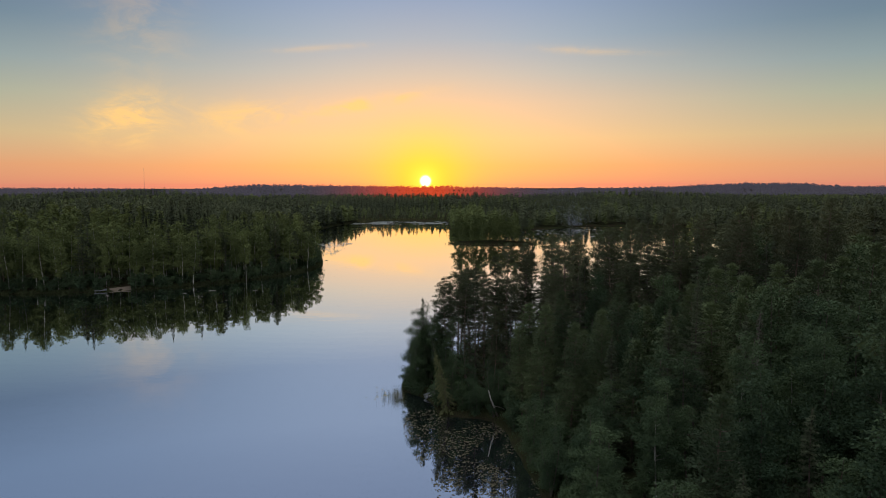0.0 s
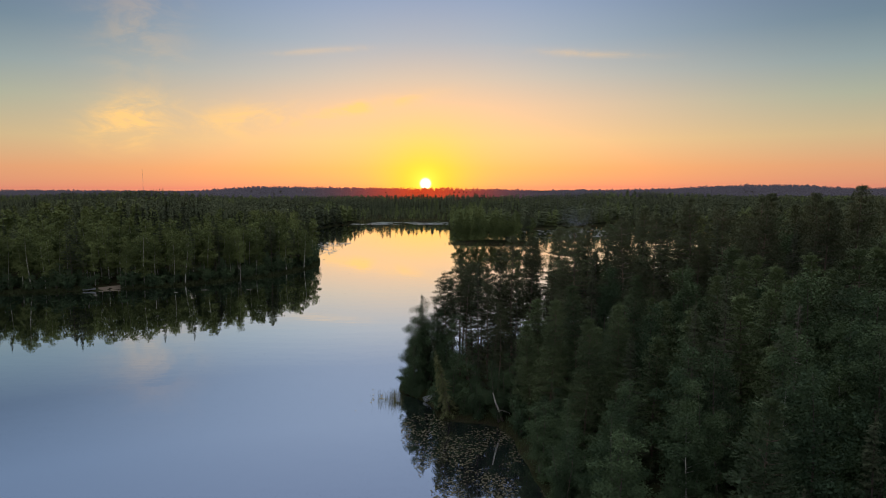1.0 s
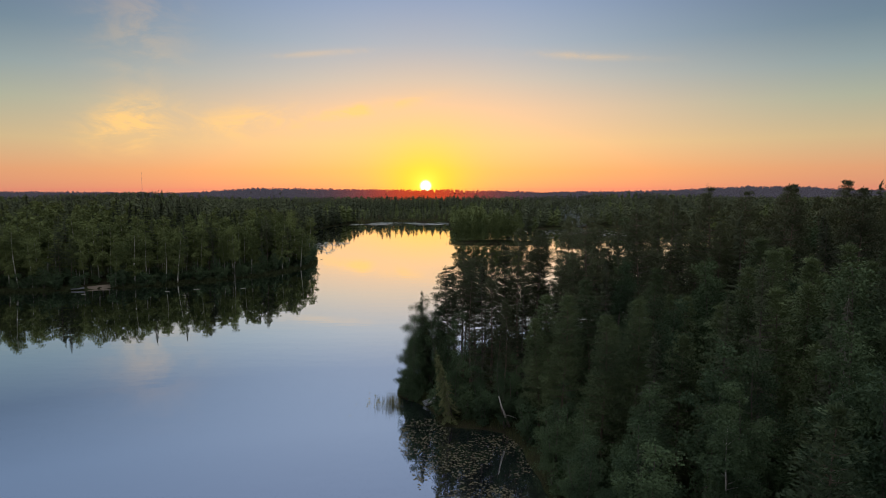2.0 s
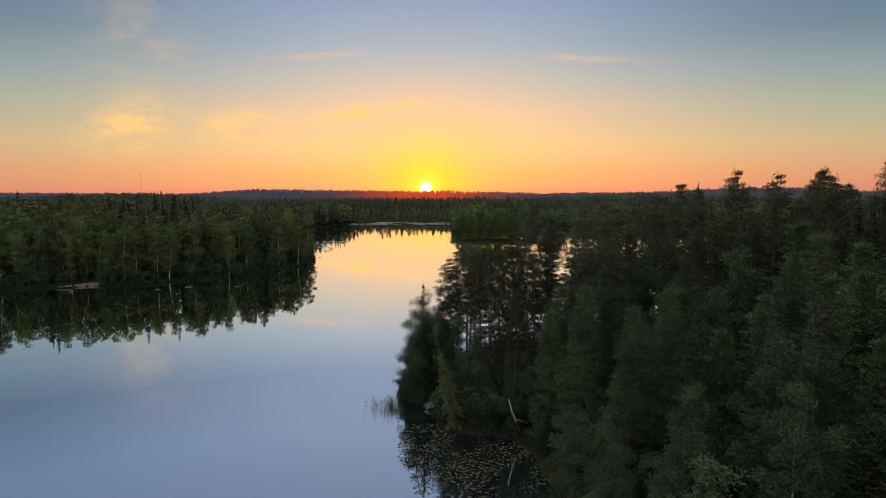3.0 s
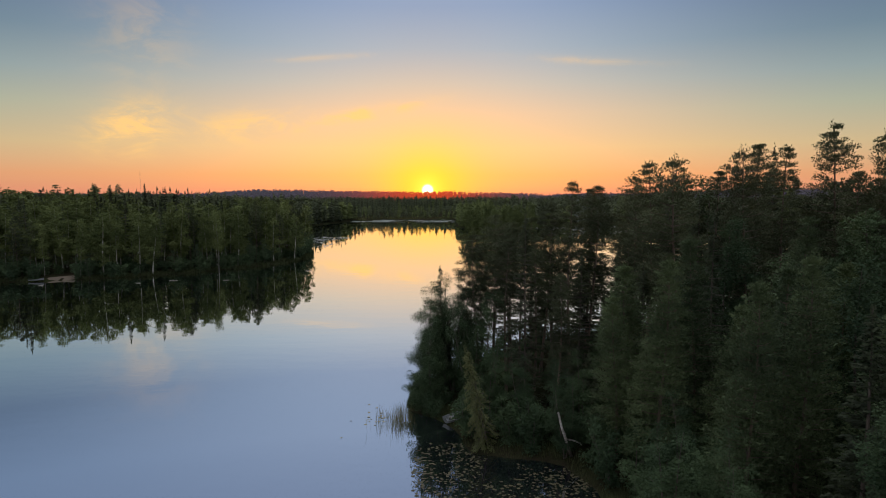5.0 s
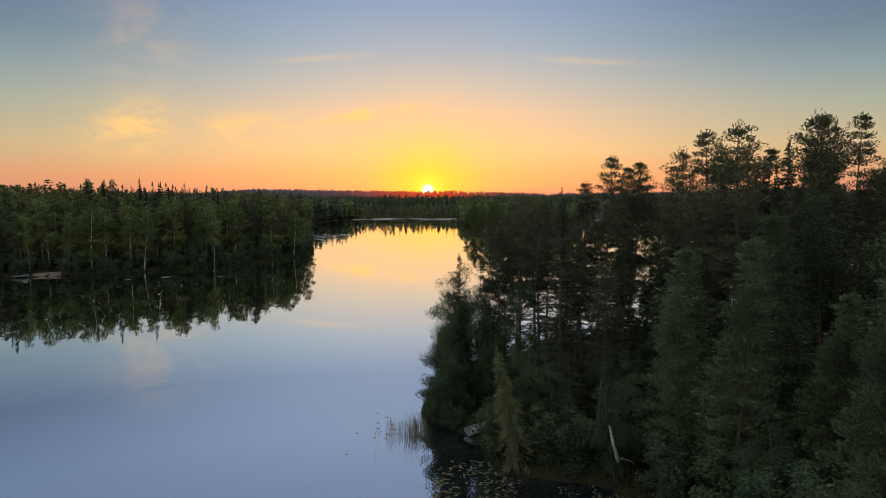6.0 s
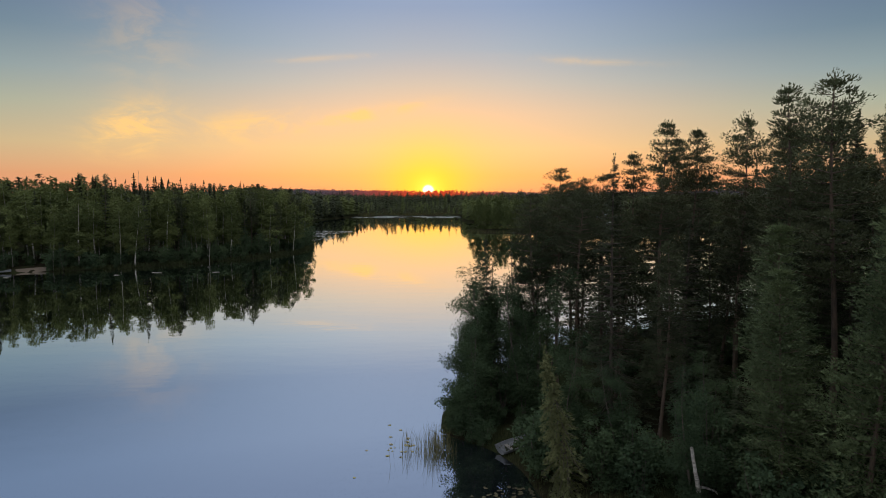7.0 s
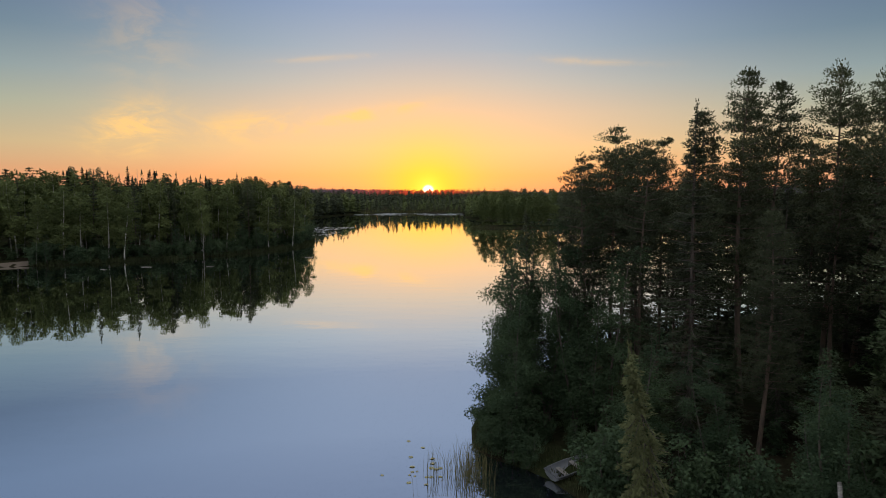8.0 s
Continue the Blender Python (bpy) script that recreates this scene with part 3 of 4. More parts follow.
def plant(kind, x, y, h, z, detail, group, r, wide=1.0):
    """One tree of that kind and height, as a thing with trunk and crown."""
    f, bark, leaf, h0, name, cat, label = KINDS[kind]
    variant = int(r.integers(0, 4 if detail > 0.5 else 3))
    s = h / h0
    wide *= 1.15 if s < 0.8 else 1
    m = Matrix.Translation((x, y, z)) @ Euler((r.normal() * 0.015, r.normal() * 0.015, r.uniform(0, 6.28))).to_matrix().to_4x4() @ Matrix.Diagonal((s * r.uniform(0.92, 1.08) * wide, s * r.uniform(0.92, 1.08) * wide, s, 1))
    key = (kind, variant, detail)
    if key in made:
        ob = copy_thing(made[key], Matrix())
    else:
        wood, green = shape(*key)
        ob = made[key] = new(name)
        part("trunk", mesh_of("trunk", *wood, True), bark, ob)
        part("crown", mesh_of("crown", *green), leaf, ob)
    ob.matrix_basis = m
    return tagged(ob, label, cat, group)


def grow(name, label, category, kind, places, detail, leafy, seed, backdrop=False):
    """A wood too dense to count, joined into one mesh. places: x, y, z, height, width factor."""
    r = np.random.default_rng(seed)
    VV, n = [], 0
    for x, y, z, h, w in places:
        V = shape(kind, int(r.integers(0, 3)), detail)[1][0]
        if leafy < 1:
            k = len(V) // 3
            keep = r.permutation(k)[:max(12, int(k * leafy))]
            V = V.reshape(-1, 3, 3)[keep]
            c = V.mean(1, keepdims=True)
            V = (c + (V - c) / leafy ** 0.42).reshape(-1, 3)
        s = h / (12 if kind.startswith("ridge") else KINDS[kind][3])
        a = r.uniform(0, 6.28)
        ca, sa = math.cos(a) * s * w, math.sin(a) * s * w
        VV.append(np.column_stack([V[:, 0] * ca - V[:, 1] * sa + x, V[:, 0] * sa + V[:, 1] * ca + y, V[:, 2] * s + z]))
    if not VV:
        return
    V = np.concatenate(VV)
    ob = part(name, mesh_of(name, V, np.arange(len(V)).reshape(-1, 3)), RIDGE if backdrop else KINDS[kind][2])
    tagged(ob, label, category, kind="structure" if backdrop else "stuff")


def scattered(x0, x1, y0, y1, gap, tries, r, taken=(), keep=None):
    """Random places no nearer to one another than gap."""
    cell, grid, out = gap, {}, []
    put = lambda p: grid.setdefault((int(p[0] // cell), int(p[1] // cell)), []).append(p)
    for p in taken:
        put(p)
    cand = np.column_stack([r.uniform(x0, x1, tries), r.uniform(y0, y1, tries)])
    d = land(cand)
    for p, dd in zip(cand, d):
        if dd < 0.25 or (keep and not keep(p[0], p[1], dd)):
            continue
        i, j = int(p[0] // cell), int(p[1] // cell)
        if all((p[0] - q[0]) ** 2 + (p[1] - q[1]) ** 2 > gap * gap for a in (-1, 0, 1) for b in (-1, 0, 1) for q in grid.get((i + a, j + b), ())):
            put(p)
            out.append((p[0], p[1], dd))
    return out


# ---------------------------------------------------------------- the wooded point: single trees
NEAR = 0.9
POINT = "trees on the wooded point"
# x, y, height of the top above the lake
STANDING = {
    "shore_pine": ((2.8, 110.7, 20.6), (5.0, 116.0, 19.5), (4.8, 111.5, 19.8), (6.6, 119.5, 19.0), (6.8, 107.6, 18.4), (3.8, 107.2, 18.8), (1.4, 113.4, 18.2), (7.4, 115.4, 20.2), (3.4, 120.5, 18.0)),
    "pine": ((8.2, 112.5, 22.0), (1.0, 109.0, 18.7), (11.0, 109.2, 24.4), (17.4, 104.3, 26.2), (19.6, 100.6, 26.7), (27.0, 102.5, 27.6), (18.7, 113.1, 25.4),
             (38.1, 107.6, 30.5), (41.4, 103.6, 29.9), (14.5, 117.5, 23.5), (23.5, 117.0, 25.5), (13.6, 112.5, 23.8), (33.0, 112.0, 28.5), (47.0, 103.0, 30.5), (52.0, 100.0, 31.0), (50.0, 94.0, 30.0), (44.0, 98.0, 29.5), (57.0, 98.0, 32.0), (33.0, 106.0, 28.0)),
    "spruce": ((5.3, 103.3, 20.9), (37.6, 117.9, 28.4), (27.4, 71.1, 23.7), (24.1, 71.4, 20.7), (45.0, 92.0, 26.0), (-2.8, 109.4, 14.9), (20.0, 94.0, 21.5)),
    "young_pine": ((15.4, 77.8, 17.8), (18.5, 78.5, 19.3), (13.2, 87.3, 18.1), (20.3, 82.0, 18.2), (24.0, 86.0, 21.0), (17.5, 91.0, 19.5), (30.0, 78.5, 22.5), (34.0, 84.0, 23.5)),
    "aspen": ((15.9, 67.6, 14.2), (37.0, 65.4, 20.4), (28.5, 60.0, 20.8), (20.4, 60.5, 16.5), (24.5, 65.0, 17.5), (14.2, 60.5, 13.5), (33.5, 58.5, 21.5)),
    "tall_birch": ((31.2, 60.6, 17.5), (19.2, 57.5, 14.5), (26.5, 56.5, 17.0)),
    "alder": ((-3.6, 109.8, 14.2), (-2.0, 108.2, 14.6), (-0.6, 110.4, 15.8), (0.8, 106.0, 13.5), (-4.6, 108.2, 13.6), (-4.4, 105.6, 10.0), (-2.6, 112.5, 12.5), (-0.5, 106.5, 12.0), (1.5, 99.8, 9.0), (4.6, 97.8, 8.5), (9.5, 96.5, 9.0), (12.8, 82.5, 9.5), (13.0, 74.5, 10.0), (-2.8, 115.0, 11.5)),
    "shrub": ((0.3, 103.3, 2.3), (-0.9, 104.4, 2.6), (-5.4, 105.2, 3.2), (-4.6, 104.2, 2.4), (-3.9, 103.5, 2.0), (-6.2, 106.2, 2.2), (-6.0, 107.8, 2.8), (-5.9, 109.6, 3.0), (-5.3, 107.2, 4.6), (-4.2, 104.6, 4.2), (1.0, 96.8, 4.0), (4.0, 95.6, 3.8), (7.6, 95.6, 3.6), (12.0, 79.0, 5.0), (12.4, 71.0, 5.5), (13.6, 64.0, 6.0)),
}
tree_r = np.random.default_rng(5)
taken = []
for kind, rows in STANDING.items():
    ground_at = height([(x, y) for x, y, top in rows])
    for (x, y, top), g in zip(rows, ground_at):
        plant(kind, x, y, top - g + 0.1, g - 0.1, NEAR, POINT, tree_r)
        if kind != "shrub":
            taken.append((x, y))


def canopy(x, y):
    """How high the tree tops of the wooded point stand over the lake."""
    return float(np.interp(x, (0, 12, 25, 40, 70), (13.5, 17.0, 21.5, 26.0, 30.0))) + float(np.clip((y - 92) / 16, 0, 1)) * float(np.interp(x, (0, 20, 45), (5.5, 4.0, 2.0)))


def point_kind(x, y, d, r):
    u = r.uniform()
    if d < 3.0:
        return "alder" if u < 0.8 or y > 90 else "aspen"
    if y < 68:
        return "aspen" if u < 0.74 else ("spruce" if u < 0.9 else "young_pine")
    if y < 99:
        return "young_pine" if u < 0.58 else ("spruce" if u < 0.8 else ("aspen" if u < 0.93 else "pine"))
    return "pine" if u < 0.5 else ("spruce" if u < 0.9 else "aspen")


fill = scattered(-6, 74, 34, 132, 3.85, 6000, tree_r, taken, lambda x, y, d: x < 22 + (y - 5) * 0.72 and not (x < 13 and y > 99 and d < 2) and math.hypot(x + 1.9, y - 103) > 3 and math.hypot(x, y - 95.2) > 4.2 and not (2.0 < x < 8.5 and y > 106) and not (y < 52 and x < 16))
ground_at = height([p[:2] for p in fill])
for (x, y, d), g in zip(fill, ground_at):
    kind = point_kind(x, y, d, tree_r)
    top = canopy(x, y) * tree_r.uniform(0.70, 1.0) * (0.6 if kind == "alder" else 1.0)
    plant(kind, x, y, top - g + 0.1, g - 0.1, NEAR if x < (50 if kind == "pine" else 24) and 82 < y < 120 else (0.5 if x < 46 else 0.3), POINT, tree_r, 1.16 if kind in ("spruce", "young_pine") else 1.0)
taken += [p[:2] for p in fill]
# shrubs under the trees along the water
hedge = scattered(-5.6, 34, 40, 136, 1.7, 3500, tree_r, [], lambda x, y, d: d < 5.0 and not (y < 52) and math.hypot(x + 1.5, y - 103.6) > 2.3 and math.hypot(x - 7.4, y - 93) > 2.6 and math.hypot(x - 0.2, y - 95.2) > 1.9)
ground_at = height([p[:2] for p in hedge])
for (x, y, d), g in zip(hedge, ground_at):
    plant("shrub", x, y, tree_r.uniform(2.2, 5.2) if y < 104 else tree_r.uniform(1.2, 2.6), g - 0.1, 0.5, "shrubs along the water", tree_r)

# young growth under the crowns
under = scattered(-4, 70, 52, 132, 2.3, 7000, tree_r, taken, lambda x, y, d: d > 2 and x < 22 + (y - 5) * 0.72 and math.hypot(x + 1.5, y - 103.6) > 2.6 and math.hypot(x, y - 95.2) > 3 and not (2.5 < x < 6 and y > 112))
ground_at = height([p[:2] for p in under])
for kind, share in (("spruce", 0), ("aspen", 1), ("shrub", 2)):
    grow(kind + "_undergrowth", {"spruce": "young dark spruces growing thickly under the pines", "aspen": "young leafy aspens growing thickly under the pines",
                                 "shrub": "low green brushwood covering the forest floor"}[kind], "undergrowth", kind,
         [(x, y, g - 0.1, ((1.0 if y < 88 else 0.9 if x < 10 and y > 106 else 1.4) * tree_r.uniform(2.5, 6.5) if kind != "shrub" else tree_r.uniform(1.5, 3.5)), 1.7 if kind != "shrub" else 1.2)
          for i, ((x, y, d), g) in enumerate(zip(under, ground_at)) if i % 3 == share], 0.5, 0.3, 4)

# ---------------------------------------------------------------- the far shore across the lake: the first rows as single trees
west_r = np.random.default_rng(23)
WEST = "trees along the opposite shore"


def west_kind(x, y, d, r):
    u = r.uniform()
    if d < 2.5:
        return "alder" if u < 0.6 else "birch"
    if d < 26:
        return "birch" if u < 0.70 else ("spruce" if u < 0.86 else "pine")
    return "spruce" if u < 0.5 else ("pine" if u < 0.75 else "birch")


rows = scattered(-190, -50, 195, 330, 3.5, 12000, west_r, [], lambda x, y, d: d < 22 and not (abs(x + 105) < 7 and d < 7))
ground_at = height([p[:2] for p in rows])
west_taken = [p[:2] for p in rows]
for (x, y, d), g in zip(rows, ground_at):
    kind = west_kind(x, y, d, west_r)
    h = {"alder": 9.0, "birch": 18.8, "spruce": 19.5, "pine": 19.0}[kind] * west_r.uniform(0.72, 1.04)
    plant(kind, x, y, h, g - 0.1, 0.24, WEST, west_r, 1.25 if kind == "birch" else 1.0)
for x, y, h in ((-99.7, 207.6, 15.0), (-70.3, 228.2, 18.0), (-109.2, 207.4, 14.0), (-111.4, 207.6, 15.0), (-73.4, 227.4, 15.5)):
    plant("slim_birch", x, y, h, float(height([(x, y)])[0]) - 0.1, 0.3, WEST, west_r)
edge = scattered(-170, -50, 195, 310, 2.0, 9000, west_r, [], lambda x, y, d: d < 7 and not (abs(x + 105) < 4.5 and d < 5))
ground_at = height([p[:2] for p in edge])
for (x, y, d), g in zip(edge, ground_at):
    plant("shrub", x, y, west_r.uniform(1.5, 5.0), g - 0.1, 0.12, "shrubs along the water", west_r)

# ---------------------------------------------------------------- the woods behind, too many to count
wood_r = np.random.default_rng(31)


def wood(x0, x1, y0, y1, gap, tries, keep, tops, mix, detail, leafy, widen, place, known=(), far=True, backdrop=False):
    spots = scattered(x0, x1, y0, y1, gap, tries, wood_r, known, keep)
    if not spots:
        return
    ground_at = height([p[:2] for p in spots])
    by_kind = {}
    for (x, y, d), g in zip(spots, ground_at):
        patch = noise.noise((x / (28 + 0.03 * y), y / (28 + 0.08 * y), 4.0))
        kind = mix[int(np.clip((0.5 + 0.75 * patch + wood_r.normal() * 0.2) * len(mix), 0, len(mix) - 1))]
        kind = ("ridge_" if backdrop else ("mid_" if y < 430 else "far_") if far else "") + kind
        h = tops * wood_r.uniform(0.62, 1.06) * (1 + 0.22 * noise.noise((x / 45, y / 60, 8.0))) * (0.9 if "birch" in kind else 1.0)
        by_kind.setdefault(kind, []).append((x, y, g - 0.2, h, widen * wood_r.uniform(0.8, 1.35)))
    words = {"pine": "dark green Scots pines", "spruce": "dark pointed Norway spruces", "birch": "leafy green birches"}
    for kind, spots in by_kind.items():
        kind_name = kind.split("_")[-1]
        if backdrop:
            grow("backdrop", "glowing painted-haze ridge of " + words[kind_name] + " " + place, "distant ridge", kind, spots, detail, leafy, len(spots), True)
        else:
            grow(kind_name + "_wood", words[kind_name] + " crowded together " + place, "woodland", kind, spots, detail, leafy, len(spots))


# behind the wooded point
wood(12, 190, 30, 215, 4.4, 14000, lambda x, y, d: x > 10 + (y - 30) * 0.1 and x < 40 + y * 0.95 and not (x < min(73, 21 + (y - 5) * 0.72) and 35 < y < 131), 24.5, ("pine", "spruce", "pine", "spruce", "birch"), 0.3, 0.36, 1.0, "on the wooded point", taken, False)
# the near shore behind the camera
wood(12, 150, -120, 38, 6.0, 8000, lambda x, y, d: d > 1, 18.0, ("birch", "spruce", "pine"), 1.0, 1.0, 1.2, "along the near shore", taken)
# behind the first rows of the opposite shore
wood(-340, -55, 205, 330, 5.2, 16000, lambda x, y, d: d > 14 and x > -y * 0.92 - 30, 19.0, ("spruce", "spruce", "birch", "birch", "birch", "pine"), 0.10, 0.6, 1.1, "on the opposite shore", west_taken, False)
wood(-420, -55, 330, 560, 5.6, 30000, lambda x, y, d: d > 1 and x > -y * 0.92 - 30, 19.0, ("spruce", "spruce", "pine", "spruce", "pine"), 1.0, 1.0, 1.0, "behind the opposite shore", west_taken)
# the shore behind the headland
wood(-135, -72, 430, 574, 3.8, 9000, lambda x, y, d: 0.5 < d < 16, 18.5, ("spruce", "pine", "birch", "pine"), 1.0, 1.0, 1.15, "along the shore behind the headland")
# the islet
wood(0, 58, 350, 390, 4.3, 3000, None, 21.0, ("birch", "birch", "birch", "pine"), 0.2, 0.8, 1.1, "on the islet", (), False)
# the shore of the bay beyond the islet
wood(-5, 260, 430, 570, 4.6, 9000, lambda x, y, d: 1 < d < 24 and y > 445, 17.0, ("birch", "spruce", "pine"), 1.0, 1.0, 1.2, "round the far bay")
# the end of the lake and the slopes to the horizon
wood(-520, 560, 440, 900, 7.5, 60000, lambda x, y, d: abs(x) < y * 0.80 + 40 and (d > 60 or abs(x) > 100) and (d > 2) and not (y < 560 and x < -55), 15.5, ("pine", "spruce", "pine", "pine", "birch"), 1.0, 1.0, 1.15, "round the end of the lake")
wood(-1100, 1100, 900, 1320, 11, 40000, lambda x, y, d: abs(x) < y * 0.80, 14.0, ("pine", "spruce", "pine", "birch", "birch"), 1.0, 0.8, 1.6, "on the distant slopes")
# the backdrop ridges give off their painted haze and sun glow themselves
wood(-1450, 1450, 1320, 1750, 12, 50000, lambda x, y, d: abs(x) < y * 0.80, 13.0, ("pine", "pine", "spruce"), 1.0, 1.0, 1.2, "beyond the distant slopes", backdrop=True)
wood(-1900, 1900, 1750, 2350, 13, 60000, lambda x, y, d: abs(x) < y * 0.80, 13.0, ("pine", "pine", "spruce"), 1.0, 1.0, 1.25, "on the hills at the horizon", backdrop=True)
wood(-100, 60, 560, 680, 5.0, 9000, lambda x, y, d: d > 5, 8.5, ("birch", "pine", "spruce"), 1.0, 1.0, 1.3, "at the head of the lake")

# ---------------------------------------------------------------- single things on the shore


def withered_spruce():
    """A bare grey spruce standing among the leafy trees."""
    wood, green = spruce(91, 19.0, 0.10, 1.9, 0.6, 0.30, 0.45)
    ob = new("withered_spruce_tree")
    part("trunk", mesh_of("trunk", *wood, True), DEAD_BARK, ob)
    part("crown", mesh_of("crown", *green), GREY_LEAF, ob)
    ob.location = (31.9, 66.2, float(height([(31.9, 66.2)])[0]) - 0.1)
    tagged(ob, "withered grey spruce with hanging branches among aspens", "spruce tree")


def leaning_spruce():
    """A half-dead spruce that leans out over the water, its branches hanging."""
    wood, green = spruce(77, 9.9, 0.03, 1.7, 1.0, 0.12, 0.85)
    green = joined([green] + [spruce(k, 9.9, 0.03, 1.7, 1.0, 0.12, 0.85)[1] for k in (78,)])
    ob = new("leaning_spruce_tree")
    part("trunk", mesh_of("trunk", *wood, True), SPRUCE_BARK, ob)
    part("crown", mesh_of("crown", *green), DEAD_LEAF, ob)
    foot, tip = Vector((1.0, 95.6, 0.25)), Vector((-1.1, 93.4, 10.0))
    ob.matrix_basis = Matrix.Translation(foot) @ (tip - foot).to_track_quat("Z", "X").to_matrix().to_4x4()
    tagged(ob, "half-dead olive brown spruce leaning out over the water", "spruce tree")


def birch_snag():
    """A broken white birch leaning over the water, with its fallen top beside it."""
    ob = new("broken_birch")
    part("stump", mesh_of("stump", *tube([(7.45, 92.6, 1.9), (7.2, 92.25, 2.7), (6.9, 91.8, 3.4), (6.5, 91.4, 4.9)], [0.13, 0.12, 0.10, 0.08], 9), True), BIRCH_BARK, ob)
    # lower trunk takes the dark spruce bark so that it goes unseen
    part("root_end", mesh_of("root_end", *tube([(8.1, 93.4, 0.1), (7.8, 93.0, 1.0), (7.45, 92.6, 1.93)], [0.16, 0.14, 0.125], 9), True), SPRUCE_BARK, ob, "lower trunk darkened to stay out of sight")
    part("fallen_limb", mesh_of("fallen_limb", *tube([(7.35, 92.5, 2.2), (8.0, 92.9, 1.95), (8.8, 93.5, 1.45), (9.0, 93.7, 1.2)], [0.07, 0.065, 0.055, 0.04], 8), True), BIRCH_BARK, ob)
    tagged(ob, "broken white birch trunk leaning over the lake edge", "tree trunk")


def rowing_boat(x, y, z, turn, tilt, rise, label):
    """An open rowing boat, pulled up on the bank: hull with thickness, rim, three seats."""
    L, B, H = 3.5, 1.35, 0.38
    ks = np.linspace(0, 1, 13)

    def ring(k, grow, lift):
        w = (B / 2 - grow) * max(0.05, math.sin(math.pi * (0.28 + 0.72 * k))) ** 0.55
        rim = H + 0.24 * max(0.0, 2 * k - 1) ** 2
        xx = (k - 0.5) * (L - 2 * grow)
        return [(xx, w * math.sin(a) * (1 - 0.12 * math.cos(a) ** 2), rim - (rim - lift) * max(0.0, math.cos(a)) ** 0.7) for a in (-1.5708, -1.15, -0.75, -0.35, 0.0, 0.35, 0.75, 1.15, 1.5708)]

    V, n = [], 9
    for k in ks:
        V += [(px, py, pz if pz == pz else 0) for px, py, pz in ring(k, 0.0, 0.0)]
    outer = len(V)
    for k in ks:
        V += [(px, py, pz + 0.005) for px, py, pz in ring(k, 0.03, 0.05)]
    Q = []
    for i in range(len(ks) - 1):
        for j in range(n - 1):
            a = i * n + j
            Q.append((a, a + 1, a + n + 1, a + n))
            a += outer
            Q.append((a + n, a + n + 1, a + 1, a))
    for i in (0, len(ks) - 1):
        for j in range(n - 1):
            a = i * n + j
            Q.append((a, a + outer, a + outer + 1, a + 1))
    for j in range(4):
        Q.append((j, n - 1 - j, n - 2 - j, j + 1))
        Q.append((outer + j, outer + j + 1, outer + n - 2 - j, outer + n - 1 - j))
    ob = new("rowing_boat")
    part("hull", mesh_of("hull", V, Q, True), BOAT_PAINT, ob)
    for side in (-1, 1):
        edge = [ring(k, -0.02, 0.0)[0 if side < 0 else 8] for k in ks]
        part("gunwale", mesh_of("gunwale", *tube([(a, b, c + 0.01) for a, b, c in edge], [0.035] * 13, 6), True), BOAT_PAINT, ob)
    for sx, w in ((-1.0, 0.85), (0.0, 1.08), (1.0, 0.85)):
        bm = bmesh.new()
        bmesh.ops.create_cube(bm, size=1.0, matrix=Matrix.Translation((sx, 0, 0.28)) @ Matrix.Diagonal((0.26, w, 0.03, 1)))
        bmesh.ops.bevel(bm, geom=bm.edges[:], offset=0.008, segments=1)
        me = bpy.data.meshes.new("seat")
        bm.to_mesh(me)
        bm.free()
        part("seat", me, BOAT_WOOD, ob, "worn wooden seat board")
    ob.matrix_basis = pose(x, y, z, tilt, -rise, turn)
    tagged(ob, label, "boat")


withered_spruce()
leaning_spruce()
birch_snag()
rowing_boat(-1.2, 102.75, 0.32, 26, 4, 8, "pale grey wooden rowing boat pulled up under the alders")
rowing_boat(-109.0, 203.6, 0.25, 12, 4, 2, "small white rowing boat drawn up beside the sandy landing")


def sandy_landing():
    r = np.random.default_rng(8)
    n, m = 28, 8
    V, Q = [], []
    for i in range(m + 1):
        for j in range(n):
            a = 6.2832 * j / n
            k = i / m * (1 + 0.22 * noise.noise((math.cos(a) * 1.5, math.sin(a) * 1.5, 2.0)))
            V.append((-103.5 + 3.8 * k * math.cos(a) + 0.8 * k * math.sin(a), 206.9 + 1.7 * k * math.sin(a) + 1.0 * k * math.cos(a), 0))
    V = np.array(V)
    V[:, 2] = np.maximum(height(V[:, :2]), -0.1) + 0.04
    for i in range(m):
        for j in range(n):
            a, b = i * n + j, i * n + (j + 1) % n
            Q.append((a, b, b + n, a + n))
    tagged(part("beach", mesh_of("beach", V, Q, True), SAND), "pale trodden sandy landing place at the water", "beach", kind="structure")


sandy_landing()
for x, y, turn, length in ((-74.0, 205.0, 8, 2.2), (-81.0, 200.5, -10, 1.4), (-60.5, 206.0, 15, 1.6), (-43.0, 226.0, 5, 2.0), (-103.0, 196.0, -5, 1.3)):
    c, s_ = math.cos(radians(turn)) * length / 2, math.sin(radians(turn)) * length / 2
    log = part("floating_log", mesh_of("floating_log", *tube([(-c, -s_, 0.0), (0, 0.04, 0.05), (c, s_, 0.03)], [0.06, 0.07, 0.04], 7), True), DEAD_BARK)
    log.location = (x, y, 0.02)
    tagged(log, "grey driftwood log floating low in the lake", "log", "driftwood logs")


